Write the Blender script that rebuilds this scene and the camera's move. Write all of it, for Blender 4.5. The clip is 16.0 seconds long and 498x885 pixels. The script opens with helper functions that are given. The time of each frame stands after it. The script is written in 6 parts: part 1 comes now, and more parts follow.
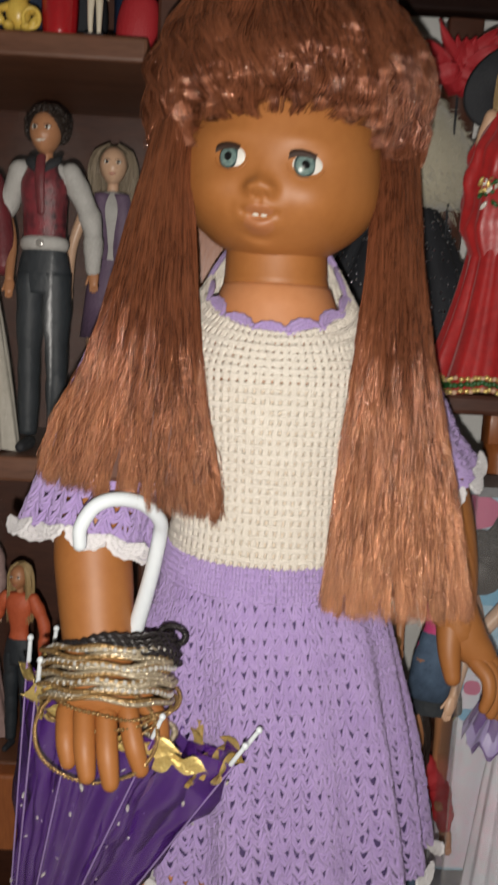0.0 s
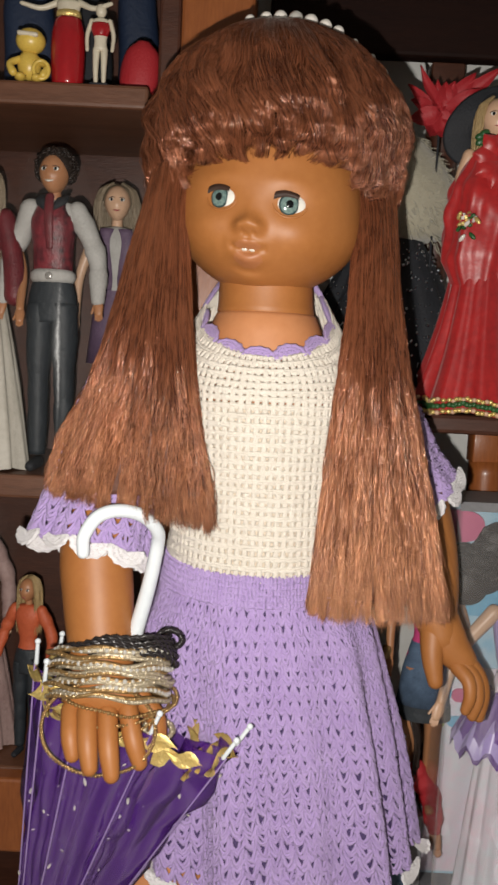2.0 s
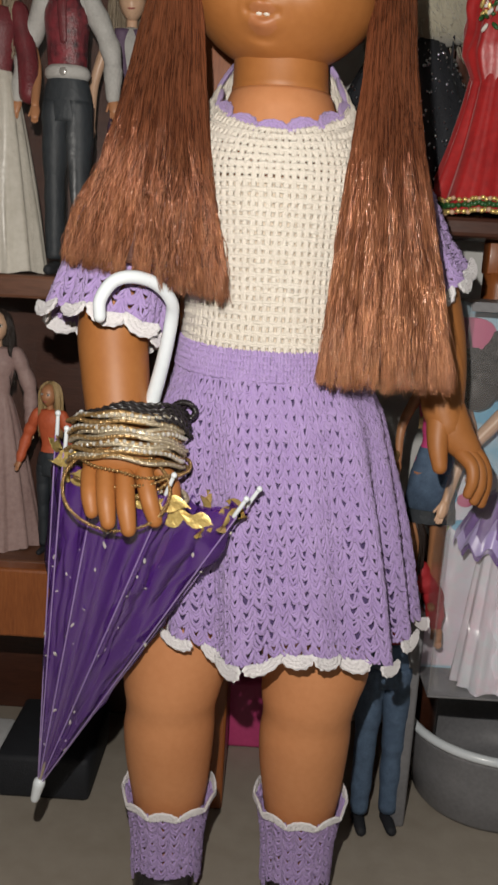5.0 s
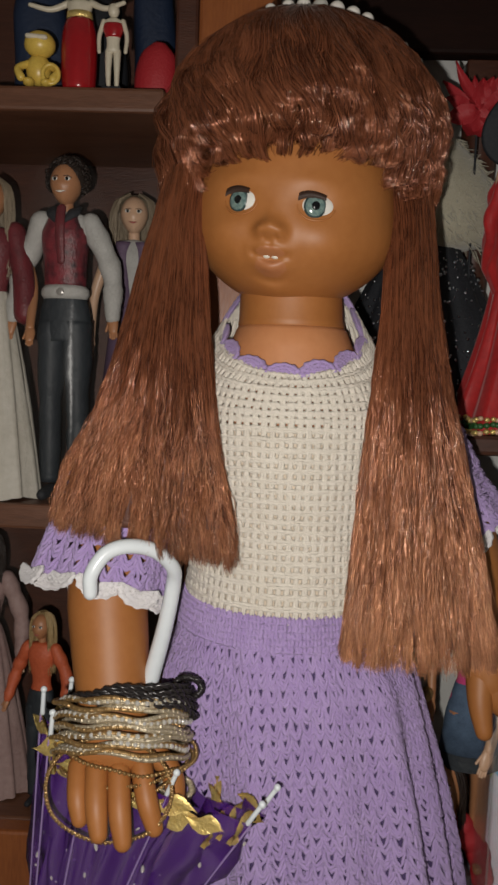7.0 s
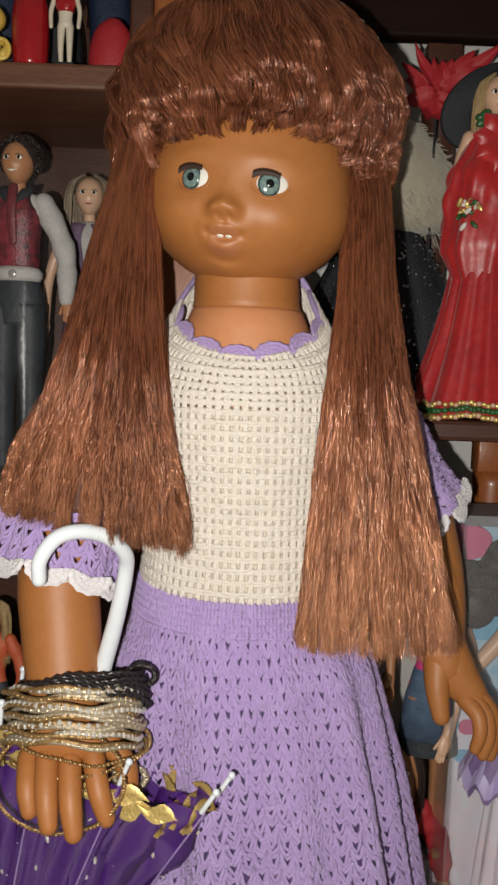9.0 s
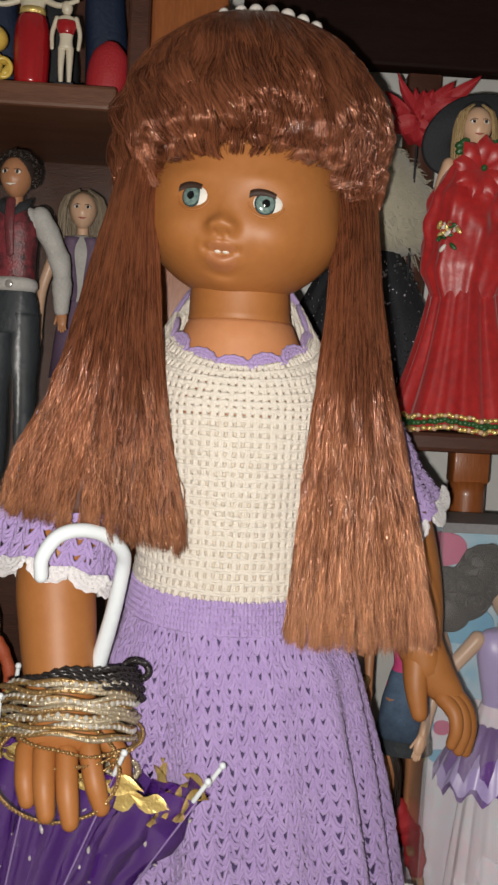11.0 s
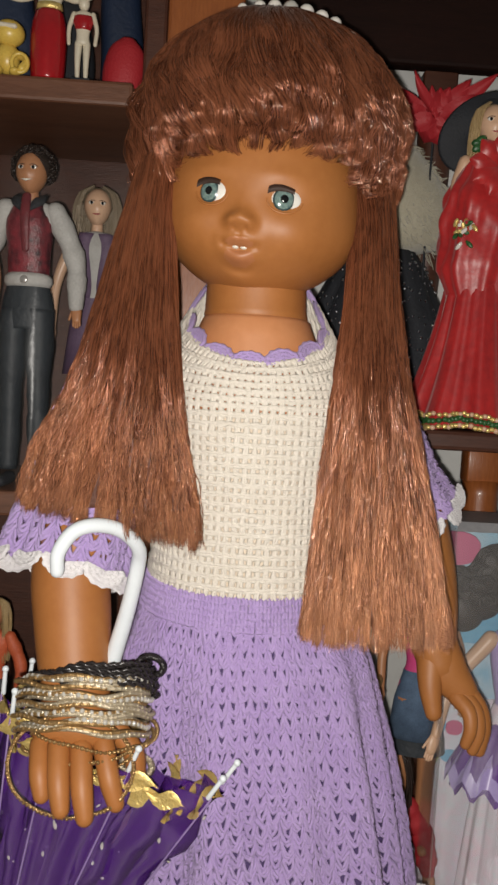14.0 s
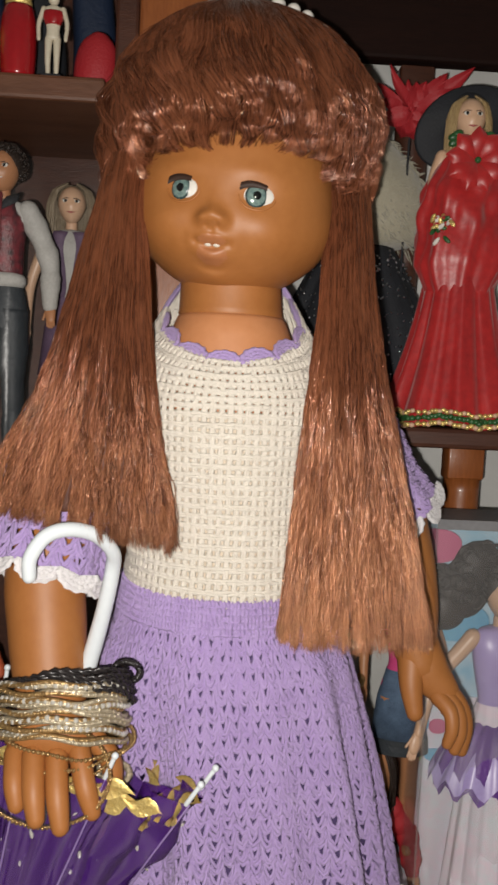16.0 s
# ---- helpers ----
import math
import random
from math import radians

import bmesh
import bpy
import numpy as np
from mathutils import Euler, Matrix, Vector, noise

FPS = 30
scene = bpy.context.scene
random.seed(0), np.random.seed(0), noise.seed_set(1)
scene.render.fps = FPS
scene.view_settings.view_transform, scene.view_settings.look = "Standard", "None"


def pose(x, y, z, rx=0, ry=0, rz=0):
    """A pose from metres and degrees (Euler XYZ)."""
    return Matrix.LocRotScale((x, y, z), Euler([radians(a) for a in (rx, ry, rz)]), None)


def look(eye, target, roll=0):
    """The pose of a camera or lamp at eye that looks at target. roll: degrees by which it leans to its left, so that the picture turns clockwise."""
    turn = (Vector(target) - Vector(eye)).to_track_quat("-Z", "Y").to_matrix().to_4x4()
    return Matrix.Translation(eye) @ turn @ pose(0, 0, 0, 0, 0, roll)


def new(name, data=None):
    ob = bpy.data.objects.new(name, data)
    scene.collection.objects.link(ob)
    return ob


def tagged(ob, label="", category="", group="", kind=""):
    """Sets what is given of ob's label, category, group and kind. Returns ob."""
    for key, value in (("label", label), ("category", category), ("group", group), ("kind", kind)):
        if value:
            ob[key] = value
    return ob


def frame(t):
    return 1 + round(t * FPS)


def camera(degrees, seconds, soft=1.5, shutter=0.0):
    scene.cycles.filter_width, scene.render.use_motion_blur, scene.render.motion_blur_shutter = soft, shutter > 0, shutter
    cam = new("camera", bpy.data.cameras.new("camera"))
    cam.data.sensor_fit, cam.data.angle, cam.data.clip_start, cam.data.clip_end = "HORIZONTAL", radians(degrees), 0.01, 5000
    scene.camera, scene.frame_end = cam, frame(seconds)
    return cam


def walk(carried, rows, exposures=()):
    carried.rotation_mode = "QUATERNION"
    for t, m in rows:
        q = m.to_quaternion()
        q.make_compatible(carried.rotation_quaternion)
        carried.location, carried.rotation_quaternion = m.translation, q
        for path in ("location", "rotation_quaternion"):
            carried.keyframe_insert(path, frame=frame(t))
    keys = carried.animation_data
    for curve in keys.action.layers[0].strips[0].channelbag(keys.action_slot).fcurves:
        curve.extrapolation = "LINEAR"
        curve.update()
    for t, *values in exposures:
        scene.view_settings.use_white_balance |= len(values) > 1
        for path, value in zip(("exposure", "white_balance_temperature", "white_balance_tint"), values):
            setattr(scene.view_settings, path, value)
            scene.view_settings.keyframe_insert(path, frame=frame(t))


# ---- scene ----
cam = camera(32.9, 16.0, soft=2.7, shutter=0.8)
PATH = [
    (0, (-0.0049, -0.0027, 0.6994), (0.0271, 1.9771, 0.4176), 3.07),
    (0.5, (0.0038, -0.0189, 0.7042), (0.0357, 1.9701, 0.4976), 2.75),
    (1, (0.0030, -0.0357, 0.7025), (0.0382, 1.9554, 0.5171), 3.26),
    (1.5, (0.0114, -0.0500, 0.7040), (0.0477, 1.9406, 0.5133), 2.99),
    (2, (0.0087, -0.0485, 0.6995), (0.0127, 1.9391, 0.4774), 2.72),
    (2.5, (0.0072, -0.0564, 0.6987), (0.0015, 1.9309, 0.4740), 2.77),
    (3, (0.0160, -0.0586, 0.6986), (0.0217, 1.9288, 0.4745), 2.70),
    (3.5, (0.0207, -0.0760, 0.6998), (0.0475, 1.9113, 0.4767), 2.56),
    (3.7, (0.0184, -0.0838, 0.6815), (0.0287, 1.8986, 0.4169), 2.70),
    (5.8, (0.0269, -0.0700, 0.6093), (-0.0297, 1.8731, 0.1391), 2.53),
    (6, (0.0309, -0.0601, 0.6448), (-0.0716, 1.8878, 0.2030), 1.29),
    (6.2, (0.0116, -0.0570, 0.6679), (-0.0873, 1.9078, 0.3076), 1.72),
    (6.5, (0.0142, -0.0440, 0.6974), (-0.0746, 1.9517, 0.6002), 2.09),
    (7, (0.0133, 0.0084, 0.6971), (-0.0599, 1.9993, 0.5211), 1.97),
    (7.5, (0.0216, 0.0004, 0.6951), (-0.0222, 1.9943, 0.5445), 2.59),
    (8, (0.0182, 0.0013, 0.6917), (0.0066, 1.9953, 0.5379), 2.22),
    (8.5, (0.0231, 0.0208, 0.6913), (0.0181, 2.0110, 0.4940), 2.02),
    (11, (0.0058, -0.0096, 0.6859), (0.0827, 1.9832, 0.5347), 3.00),
    (11.5, (0.0038, -0.0063, 0.6844), (0.0812, 1.9864, 0.5324), 3.05),
    (12, (0.0045, -0.0034, 0.6845), (0.0825, 1.9892, 0.5312), 3.02),
    (12.5, (-0.0017, -0.0043, 0.6823), (0.0625, 1.9886, 0.5258), 3.22),
    (13, (0.0004, -0.0054, 0.6830), (0.0707, 1.9877, 0.5320), 3.24),
    (13.5, (0.0001, -0.0069, 0.6834), (0.0681, 1.9863, 0.5342), 3.23),
    (14, (-0.0009, -0.0079, 0.6827), (0.0619, 1.9854, 0.5316), 3.36),
    (14.5, (-0.0002, -0.0110, 0.6820), (0.0662, 1.9827, 0.5381), 3.12),
    (15, (-0.0002, -0.0085, 0.6809), (0.0768, 1.9847, 0.5353), 3.14),
    (15.5, (0.0010, -0.0023, 0.6809), (0.0819, 1.9900, 0.5253), 3.15),
    (16, (0.0070, -0.0001, 0.6849), (0.1005, 1.9915, 0.5277), 2.76),
]
walk(cam, [(t, look(eye, target, roll)) for t, eye, target, roll in PATH],
     ((0, -0.06), (1.0, -0.04), (1.5, 0.10), (3.5, 0.24), (5.8, -0.15), (6.1, -0.18), (6.5, -0.15), (7, -0.55), (7.5, -0.05), (8, -0.05), (11, 0.0), (12.5, -0.04), (16, 0.0)))

# ---- light: one phone lamp beside the lens, and the dim room ----
world = bpy.data.worlds.new("dim_room")
scene.world = world
world.use_nodes = True
world.node_tree.nodes["Background"].inputs[0].default_value = (1.0, 0.86, 0.72, 1)
world.node_tree.nodes["Background"].inputs[1].default_value = 0.07
lamp_data = bpy.data.lights.new("phone_lamp", "POINT")
lamp_data.energy = 17.0
lamp_data.shadow_soft_size = 0.004
lamp_data.color = (1.0, 0.945, 0.875)
phone_lamp = new("phone_lamp", lamp_data)
phone_lamp.matrix_world = pose(-0.010, -0.02, 0.672)


# ---- materials ----
def material(name, base, rough=0.5, second=None, scale=40.0, metal=0.0, bump=0.0, bump_scale=300.0, coat=0.0,
             sheen=0.0, stretch=(1, 1, 1), amount=1.0, specular=0.5, per_piece=0.0, tint=(1, 1, 1)):
    """A principled surface with colour change at two scales and a fine relief."""
    m = bpy.data.materials.new(name)
    m.use_nodes = True
    nt = m.node_tree
    b = nt.nodes["Principled BSDF"]
    b.inputs["Roughness"].default_value = rough
    b.inputs["Metallic"].default_value = metal
    b.inputs["Coat Weight"].default_value = coat
    b.inputs["Coat Roughness"].default_value = 0.12
    b.inputs["Sheen Weight"].default_value = sheen
    b.inputs["Specular IOR Level"].default_value = specular
    b.inputs["Specular Tint"].default_value = (*tint, 1)
    tc = nt.nodes.new("ShaderNodeTexCoord")
    mp = nt.nodes.new("ShaderNodeMapping")
    mp.inputs["Scale"].default_value = stretch
    nt.links.new(tc.outputs["Object"], mp.inputs["Vector"])
    second = second or tuple(c * 0.78 for c in base)
    n1 = nt.nodes.new("ShaderNodeTexNoise")
    n1.inputs["Scale"].default_value = scale
    n1.inputs["Detail"].default_value = 3
    n2 = nt.nodes.new("ShaderNodeTexNoise")
    n2.inputs["Scale"].default_value = scale * 7
    n2.inputs["Detail"].default_value = 4
    for n in (n1, n2):
        nt.links.new(mp.outputs[0], n.inputs["Vector"])
    add = nt.nodes.new("ShaderNodeMath")
    add.operation = "MULTIPLY_ADD"
    nt.links.new(n2.outputs["Fac"], add.inputs[0])
    add.inputs[1].default_value = 0.5
    half = nt.nodes.new("ShaderNodeMath")
    half.operation = "MULTIPLY"
    half.inputs[1].default_value = 0.5
    nt.links.new(n1.outputs["Fac"], half.inputs[0])
    nt.links.new(half.outputs[0], add.inputs[2])
    last = add.outputs[0]
    if per_piece:
        geo = nt.nodes.new("ShaderNodeNewGeometry")
        mul = nt.nodes.new("ShaderNodeMath")
        mul.operation = "MULTIPLY_ADD"
        nt.links.new(geo.outputs["Random Per Island"], mul.inputs[0])
        mul.inputs[1].default_value = per_piece
        sub = nt.nodes.new("ShaderNodeMath")
        sub.operation = "SUBTRACT"
        nt.links.new(last, sub.inputs[0])
        sub.inputs[1].default_value = per_piece / 2
        nt.links.new(sub.outputs[0], mul.inputs[2])
        last = mul.outputs[0]
    ramp = nt.nodes.new("ShaderNodeValToRGB")
    ramp.color_ramp.elements[0].position = 0.5 - 0.2 / max(amount, 0.01)
    ramp.color_ramp.elements[1].position = min(1.0, 0.5 + 0.2 / max(amount, 0.01))
    ramp.color_ramp.elements[0].color = (*second, 1)
    ramp.color_ramp.elements[1].color = (*base, 1)
    nt.links.new(last, ramp.inputs[0])
    nt.links.new(ramp.outputs[0], b.inputs["Base Color"])
    if bump:
        n3 = nt.nodes.new("ShaderNodeTexNoise")
        n3.inputs["Scale"].default_value = bump_scale
        n3.inputs["Detail"].default_value = 3
        nt.links.new(mp.outputs[0], n3.inputs["Vector"])
        bp = nt.nodes.new("ShaderNodeBump")
        bp.inputs["Strength"].default_value = bump
        bp.inputs["Distance"].default_value = 0.001
        nt.links.new(n3.outputs["Fac"], bp.inputs["Height"])
        nt.links.new(bp.outputs[0], b.inputs["Normal"])
    return m


def see_through(name, base, rough, clear, coat=1.0, gloss=0.0, gloss_rough=0.2):
    """Thin plastic film: part of the light goes straight through, the rest meets a glossy surface."""
    m = material(name, base, rough, bump=0.25, bump_scale=90, coat=coat)
    nt = m.node_tree
    out = nt.nodes["Material Output"]
    mix = nt.nodes.new("ShaderNodeMixShader")
    tr = nt.nodes.new("ShaderNodeBsdfTransparent")
    mix.inputs[0].default_value = clear
    nt.links.new(nt.nodes["Principled BSDF"].outputs[0], mix.inputs[1])
    nt.links.new(tr.outputs[0], mix.inputs[2])
    shine = nt.nodes.new("ShaderNodeMixShader")
    shine.inputs[0].default_value = gloss
    gl = nt.nodes.new("ShaderNodeBsdfGlossy")
    gl.inputs["Roughness"].default_value = gloss_rough
    for n in nt.nodes:
        if n.bl_idname == "ShaderNodeBump":
            nt.links.new(n.outputs[0], gl.inputs["Normal"])
    nt.links.new(mix.outputs[0], shine.inputs[1])
    nt.links.new(gl.outputs[0], shine.inputs[2])
    nt.links.new(shine.outputs[0], out.inputs[0])
    return m


SKIN = material("brown_vinyl", (0.38, 0.148, 0.040), 0.52, (0.33, 0.122, 0.031), 25, bump=0.05, bump_scale=500)
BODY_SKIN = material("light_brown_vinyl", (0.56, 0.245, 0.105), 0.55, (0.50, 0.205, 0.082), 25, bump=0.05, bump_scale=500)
LIP = material("lip_vinyl", (0.40, 0.158, 0.062), 0.48, (0.36, 0.135, 0.050), 60)
EYE_WHITE = material("eye_white", (0.75, 0.73, 0.68), 0.12, (0.68, 0.66, 0.60), coat=0.6)
IRIS = material("iris_green_blue", (0.20, 0.275, 0.245), 0.1, (0.075, 0.13, 0.13), 500, coat=0.8, amount=2)
IRIS_RIM = material("iris_dark_rim", (0.035, 0.060, 0.062), 0.1, coat=0.8)
PUPIL = material("pupil", (0.004, 0.005, 0.006), 0.06, coat=0.8)
LASH = material("lash_brown", (0.040, 0.019, 0.012), 0.6, bump=0.4, bump_scale=900)
TOOTH = material("tooth", (0.80, 0.76, 0.66), 0.25)
HAIR = material("auburn_nylon_hair", (0.40, 0.140, 0.064), 0.24, (0.115, 0.034, 0.016), 22, metal=0.55, stretch=(1, 1, 0.3), per_piece=0.34, amount=1.0, coat=0.8, bump=0.30, bump_scale=420)


def paler_ends(m, z_dark, z_pale, gain):
    """Nylon hair made paler towards the ends of the bunches, in uneven streaks."""
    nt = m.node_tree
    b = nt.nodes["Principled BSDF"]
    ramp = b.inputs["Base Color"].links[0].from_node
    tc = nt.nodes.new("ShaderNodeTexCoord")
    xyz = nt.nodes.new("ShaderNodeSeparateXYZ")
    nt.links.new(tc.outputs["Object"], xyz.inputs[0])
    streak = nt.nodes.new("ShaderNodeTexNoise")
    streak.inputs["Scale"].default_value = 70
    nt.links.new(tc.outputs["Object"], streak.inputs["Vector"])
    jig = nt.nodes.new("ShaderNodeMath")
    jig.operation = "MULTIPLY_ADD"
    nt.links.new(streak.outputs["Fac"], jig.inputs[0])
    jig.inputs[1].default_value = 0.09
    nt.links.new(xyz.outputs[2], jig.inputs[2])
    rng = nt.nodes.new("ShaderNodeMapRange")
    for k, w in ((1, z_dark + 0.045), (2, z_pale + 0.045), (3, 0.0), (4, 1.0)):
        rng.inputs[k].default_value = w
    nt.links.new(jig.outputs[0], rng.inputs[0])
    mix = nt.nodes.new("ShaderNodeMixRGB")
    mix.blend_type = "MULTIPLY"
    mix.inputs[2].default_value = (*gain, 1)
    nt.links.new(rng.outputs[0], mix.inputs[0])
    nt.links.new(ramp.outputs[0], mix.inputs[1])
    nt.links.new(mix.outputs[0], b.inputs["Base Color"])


paler_ends(HAIR, 0.690, 0.545, (1.75, 2.25, 2.4))
# darker copy of the hair colour: painted shade deep between the strands
HAIR_SHADE = material("auburn_hair_shade", (0.110, 0.036, 0.018), 0.45, (0.055, 0.017, 0.009), 90, bump=0.9, bump_scale=350, stretch=(4, 4, 0.3))
LILAC = material("lilac_yarn", (0.48, 0.350, 0.655), 0.85, (0.395, 0.272, 0.57), 60, bump=1.0, bump_scale=1500, sheen=0.25, per_piece=0.15)
CREAM = material("cream_yarn", (0.82, 0.765, 0.68), 0.85, (0.76, 0.695, 0.60), 60, bump=1.0, bump_scale=1700, sheen=0.2, per_piece=0.15)
WHITE_YARN = material("white_yarn", (0.82, 0.80, 0.80), 0.85, (0.70, 0.67, 0.70), 90, bump=1.0, bump_scale=1500, sheen=0.2)
PURPLE_FILM = see_through("purple_vinyl_film", (0.095, 0.020, 0.25), 0.14, 0.26, gloss=0.09, gloss_rough=0.14)
RIB_FILM = see_through("rib_vinyl", (0.42, 0.30, 0.60), 0.12, 0.25)
LINING = material("cream_lining", (0.72, 0.62, 0.50), 0.8, (0.64, 0.53, 0.41), 40, bump=0.3, bump_scale=500)
# shade inside the skirt, put into a near-black lilac colour
HOLE_SHADE = material("lilac_hole_shade", (0.085, 0.052, 0.15), 0.8, (0.055, 0.035, 0.11), 30, bump=0.3, bump_scale=500)
GOLD = material("gold_foil", (0.95, 0.76, 0.32), 0.40, (0.74, 0.52, 0.15), 420, metal=0.65, bump=0.8, bump_scale=520)
WHITE_PLASTIC = material("white_plastic", (0.72, 0.77, 0.80), 0.25, (0.66, 0.71, 0.75), 30)
PEARL = material("pearl", (0.78, 0.74, 0.68), 0.15, (0.66, 0.62, 0.57), 100, coat=0.8)
BLACK_BEAD = material("black_bead", (0.012, 0.011, 0.011), 0.25, (0.03, 0.025, 0.025), 300)
SILVER = material("aged_silver", (0.60, 0.53, 0.40), 0.30, (0.36, 0.29, 0.19), 400, metal=0.55, bump=0.6, bump_scale=900)
BRASS = material("dark_brass", (0.46, 0.30, 0.13), 0.3, (0.22, 0.13, 0.05), 400, metal=0.6, bump=0.5, bump_scale=900)
CRYSTAL = material("crystal_stone", (0.85, 0.84, 0.80), 0.05, (0.7, 0.66, 0.58), 300, coat=1.0, metal=0.5)


# ---- mesh helpers ----
class Shape:
    """Gathers vertices and faces, each piece with its material, for one mesh."""

    def __init__(self):
        self.v, self.q, self.t, self.n, self.mats = [], [], [], 0, []

    def put(self, verts, quads=(), tris=(), mat=None):
        if mat not in self.mats:
            self.mats.append(mat)
        k = self.mats.index(mat)
        verts = np.asarray(verts, float).reshape(-1, 3)
        for faces, store, size in ((quads, self.q, 4), (tris, self.t, 3)):
            if len(faces):
                store.append((np.asarray(faces, int).reshape(-1, size) + self.n, k))
        self.v.append(verts)
        self.n += len(verts)
        return self

    def move(self, m):
        a = np.array(m)
        self.v = [w @ a[:3, :3].T + a[:3, 3] for w in self.v]
        return self

    def mesh(self, name, smooth=True):
        me = bpy.data.meshes.new(name)
        v = np.concatenate(self.v)
        me.vertices.add(len(v))
        me.vertices.foreach_set("co", v.astype(np.float32).ravel())
        loops, totals, idx = [], [], []
        for store, size in ((self.q, 4), (self.t, 3)):
            for f, k in store:
                loops.append(f.ravel())
                totals.append(np.full(len(f), size))
                idx.append(np.full(len(f), k))
        loops, totals, idx = np.concatenate(loops), np.concatenate(totals), np.concatenate(idx)
        me.loops.add(len(loops))
        me.loops.foreach_set("vertex_index", loops.astype(np.int32))
        me.polygons.add(len(totals))
        me.polygons.foreach_set("loop_start", np.r_[0, np.cumsum(totals)[:-1]].astype(np.int32))
        me.polygons.foreach_set("material_index", idx.astype(np.int32))
        me.polygons.foreach_set("use_smooth", np.full(len(totals), smooth))
        for m in self.mats:
            me.materials.append(m)
        me.update(calc_edges=True)
        me.validate()
        return me

    def thing(self, name, label, category, group="", kind="", smooth=True):
        return tagged(new(name, self.mesh(name, smooth)), label, category, group, kind)

    def part(self, name, parent, label="", smooth=True, kind=""):
        ob = new(name, self.mesh(name, smooth))
        ob.parent = parent
        return tagged(ob, label, kind=kind)


def holder(name, label, category, group="", place=(0, 0, 0)):
    ob = new(name)
    ob.empty_display_size = 0.02
    ob.location = place
    ob.matrix_world = Matrix.Translation(place)
    return tagged(ob, label, category, group)


def grid_faces(rows, cols, closed=True):
    i, j = np.meshgrid(np.arange(rows - 1), np.arange(cols if closed else cols - 1), indexing="ij")
    k = (j + 1) % cols
    return np.stack([i * cols + j, i * cols + k, (i + 1) * cols + k, (i + 1) * cols + j], -1).reshape(-1, 4)


def sphere(s, c, r, mat, nu=20, nv=12, turn=None):
    a = np.linspace(0, np.pi, nv + 1)[:, None]
    b = np.linspace(0, 2 * np.pi, nu, endpoint=False)[None]
    p = np.stack([np.sin(a) * np.cos(b), np.sin(a) * np.sin(b), np.cos(a) * np.ones_like(b)], -1).reshape(-1, 3) * np.asarray(r)
    if turn is not None:
        p = p @ np.array(turn.to_3x3()).T
    f = grid_faces(nv + 1, nu)[:, ::-1]
    return s.put(p + np.asarray(c), f, mat=mat)


def spline(points, n):
    """n points on a smooth curve through the given ones."""
    p = np.asarray(points, float)
    p = np.vstack([2 * p[0] - p[1], p, 2 * p[-1] - p[-2]])
    t = np.linspace(0, len(p) - 3 - 1e-9, n)
    k = t.astype(int)
    u = (t - k)[:, None]
    a, b, c, d = p[k], p[k + 1], p[k + 2], p[k + 3]
    return 0.5 * (2 * b + (c - a) * u + (2 * a - 5 * b + 4 * c - d) * u**2 + (3 * b - a - 3 * c + d) * u**3)


def frames(p, closed=False):
    t = np.roll(p, -1, 0) - np.roll(p, 1, 0) if closed else np.gradient(p, axis=0)
    t /= np.linalg.norm(t, axis=1, keepdims=True) + 1e-12
    ref = np.array([0.0, 1.0, 0.0]) if abs(t[:, 1]).mean() < 0.8 else np.array([1.0, 0.0, 0.0])
    x = np.cross(t, ref)
    x /= np.linalg.norm(x, axis=1, keepdims=True) + 1e-12
    return x, np.cross(t, x)


def tube(s, points, radii, mat, n=10, flat=1.0, closed=False, round_end=True):
    """A round bar along the points, its radius changing along them; flat squeezes it in depth."""
    p = np.asarray(points, float)
    r = np.interp(np.linspace(0, 1, len(p)), np.linspace(0, 1, len(np.atleast_1d(radii))), np.atleast_1d(radii))
    if round_end and not closed:
        t0, t1 = p[0] - p[1], p[-1] - p[-2]
        t0, t1 = t0 / np.linalg.norm(t0), t1 / np.linalg.norm(t1)
        steps = np.array([0.98, 0.8, 0.45])
        p = np.vstack([[p[0] + t0 * r[0] * k for k in steps], p, [p[-1] + t1 * r[-1] * k for k in steps[::-1]]])
        q = np.sqrt(1 - steps**2)
        r = np.r_[r[0] * q, r, r[-1] * q[::-1]]
    x, y = frames(p, closed)
    a = np.linspace(0, 2 * np.pi, n, endpoint=False)
    v = p[:, None] + r[:, None, None] * (np.cos(a)[None, :, None] * x[:, None] + flat * np.sin(a)[None, :, None] * y[:, None])
    f = grid_faces(len(p), n)
    if closed:
        j = np.arange(n)
        o = (len(p) - 1) * n
        f = np.vstack([f, np.stack([o + j, o + (j + 1) % n, (j + 1) % n, j], -1)])
    base = s.n
    s.put(v, f, mat=mat)
    if not closed:
        j = np.arange(1, n - 1)
        o = (len(p) - 1) * n
        s.put(np.zeros((0, 3)), tris=np.vstack([np.stack([0 * j, j + 1, j], -1), np.stack([o + 0 * j, o + j, o + j + 1], -1)]) + base - s.n, mat=mat)
    return s


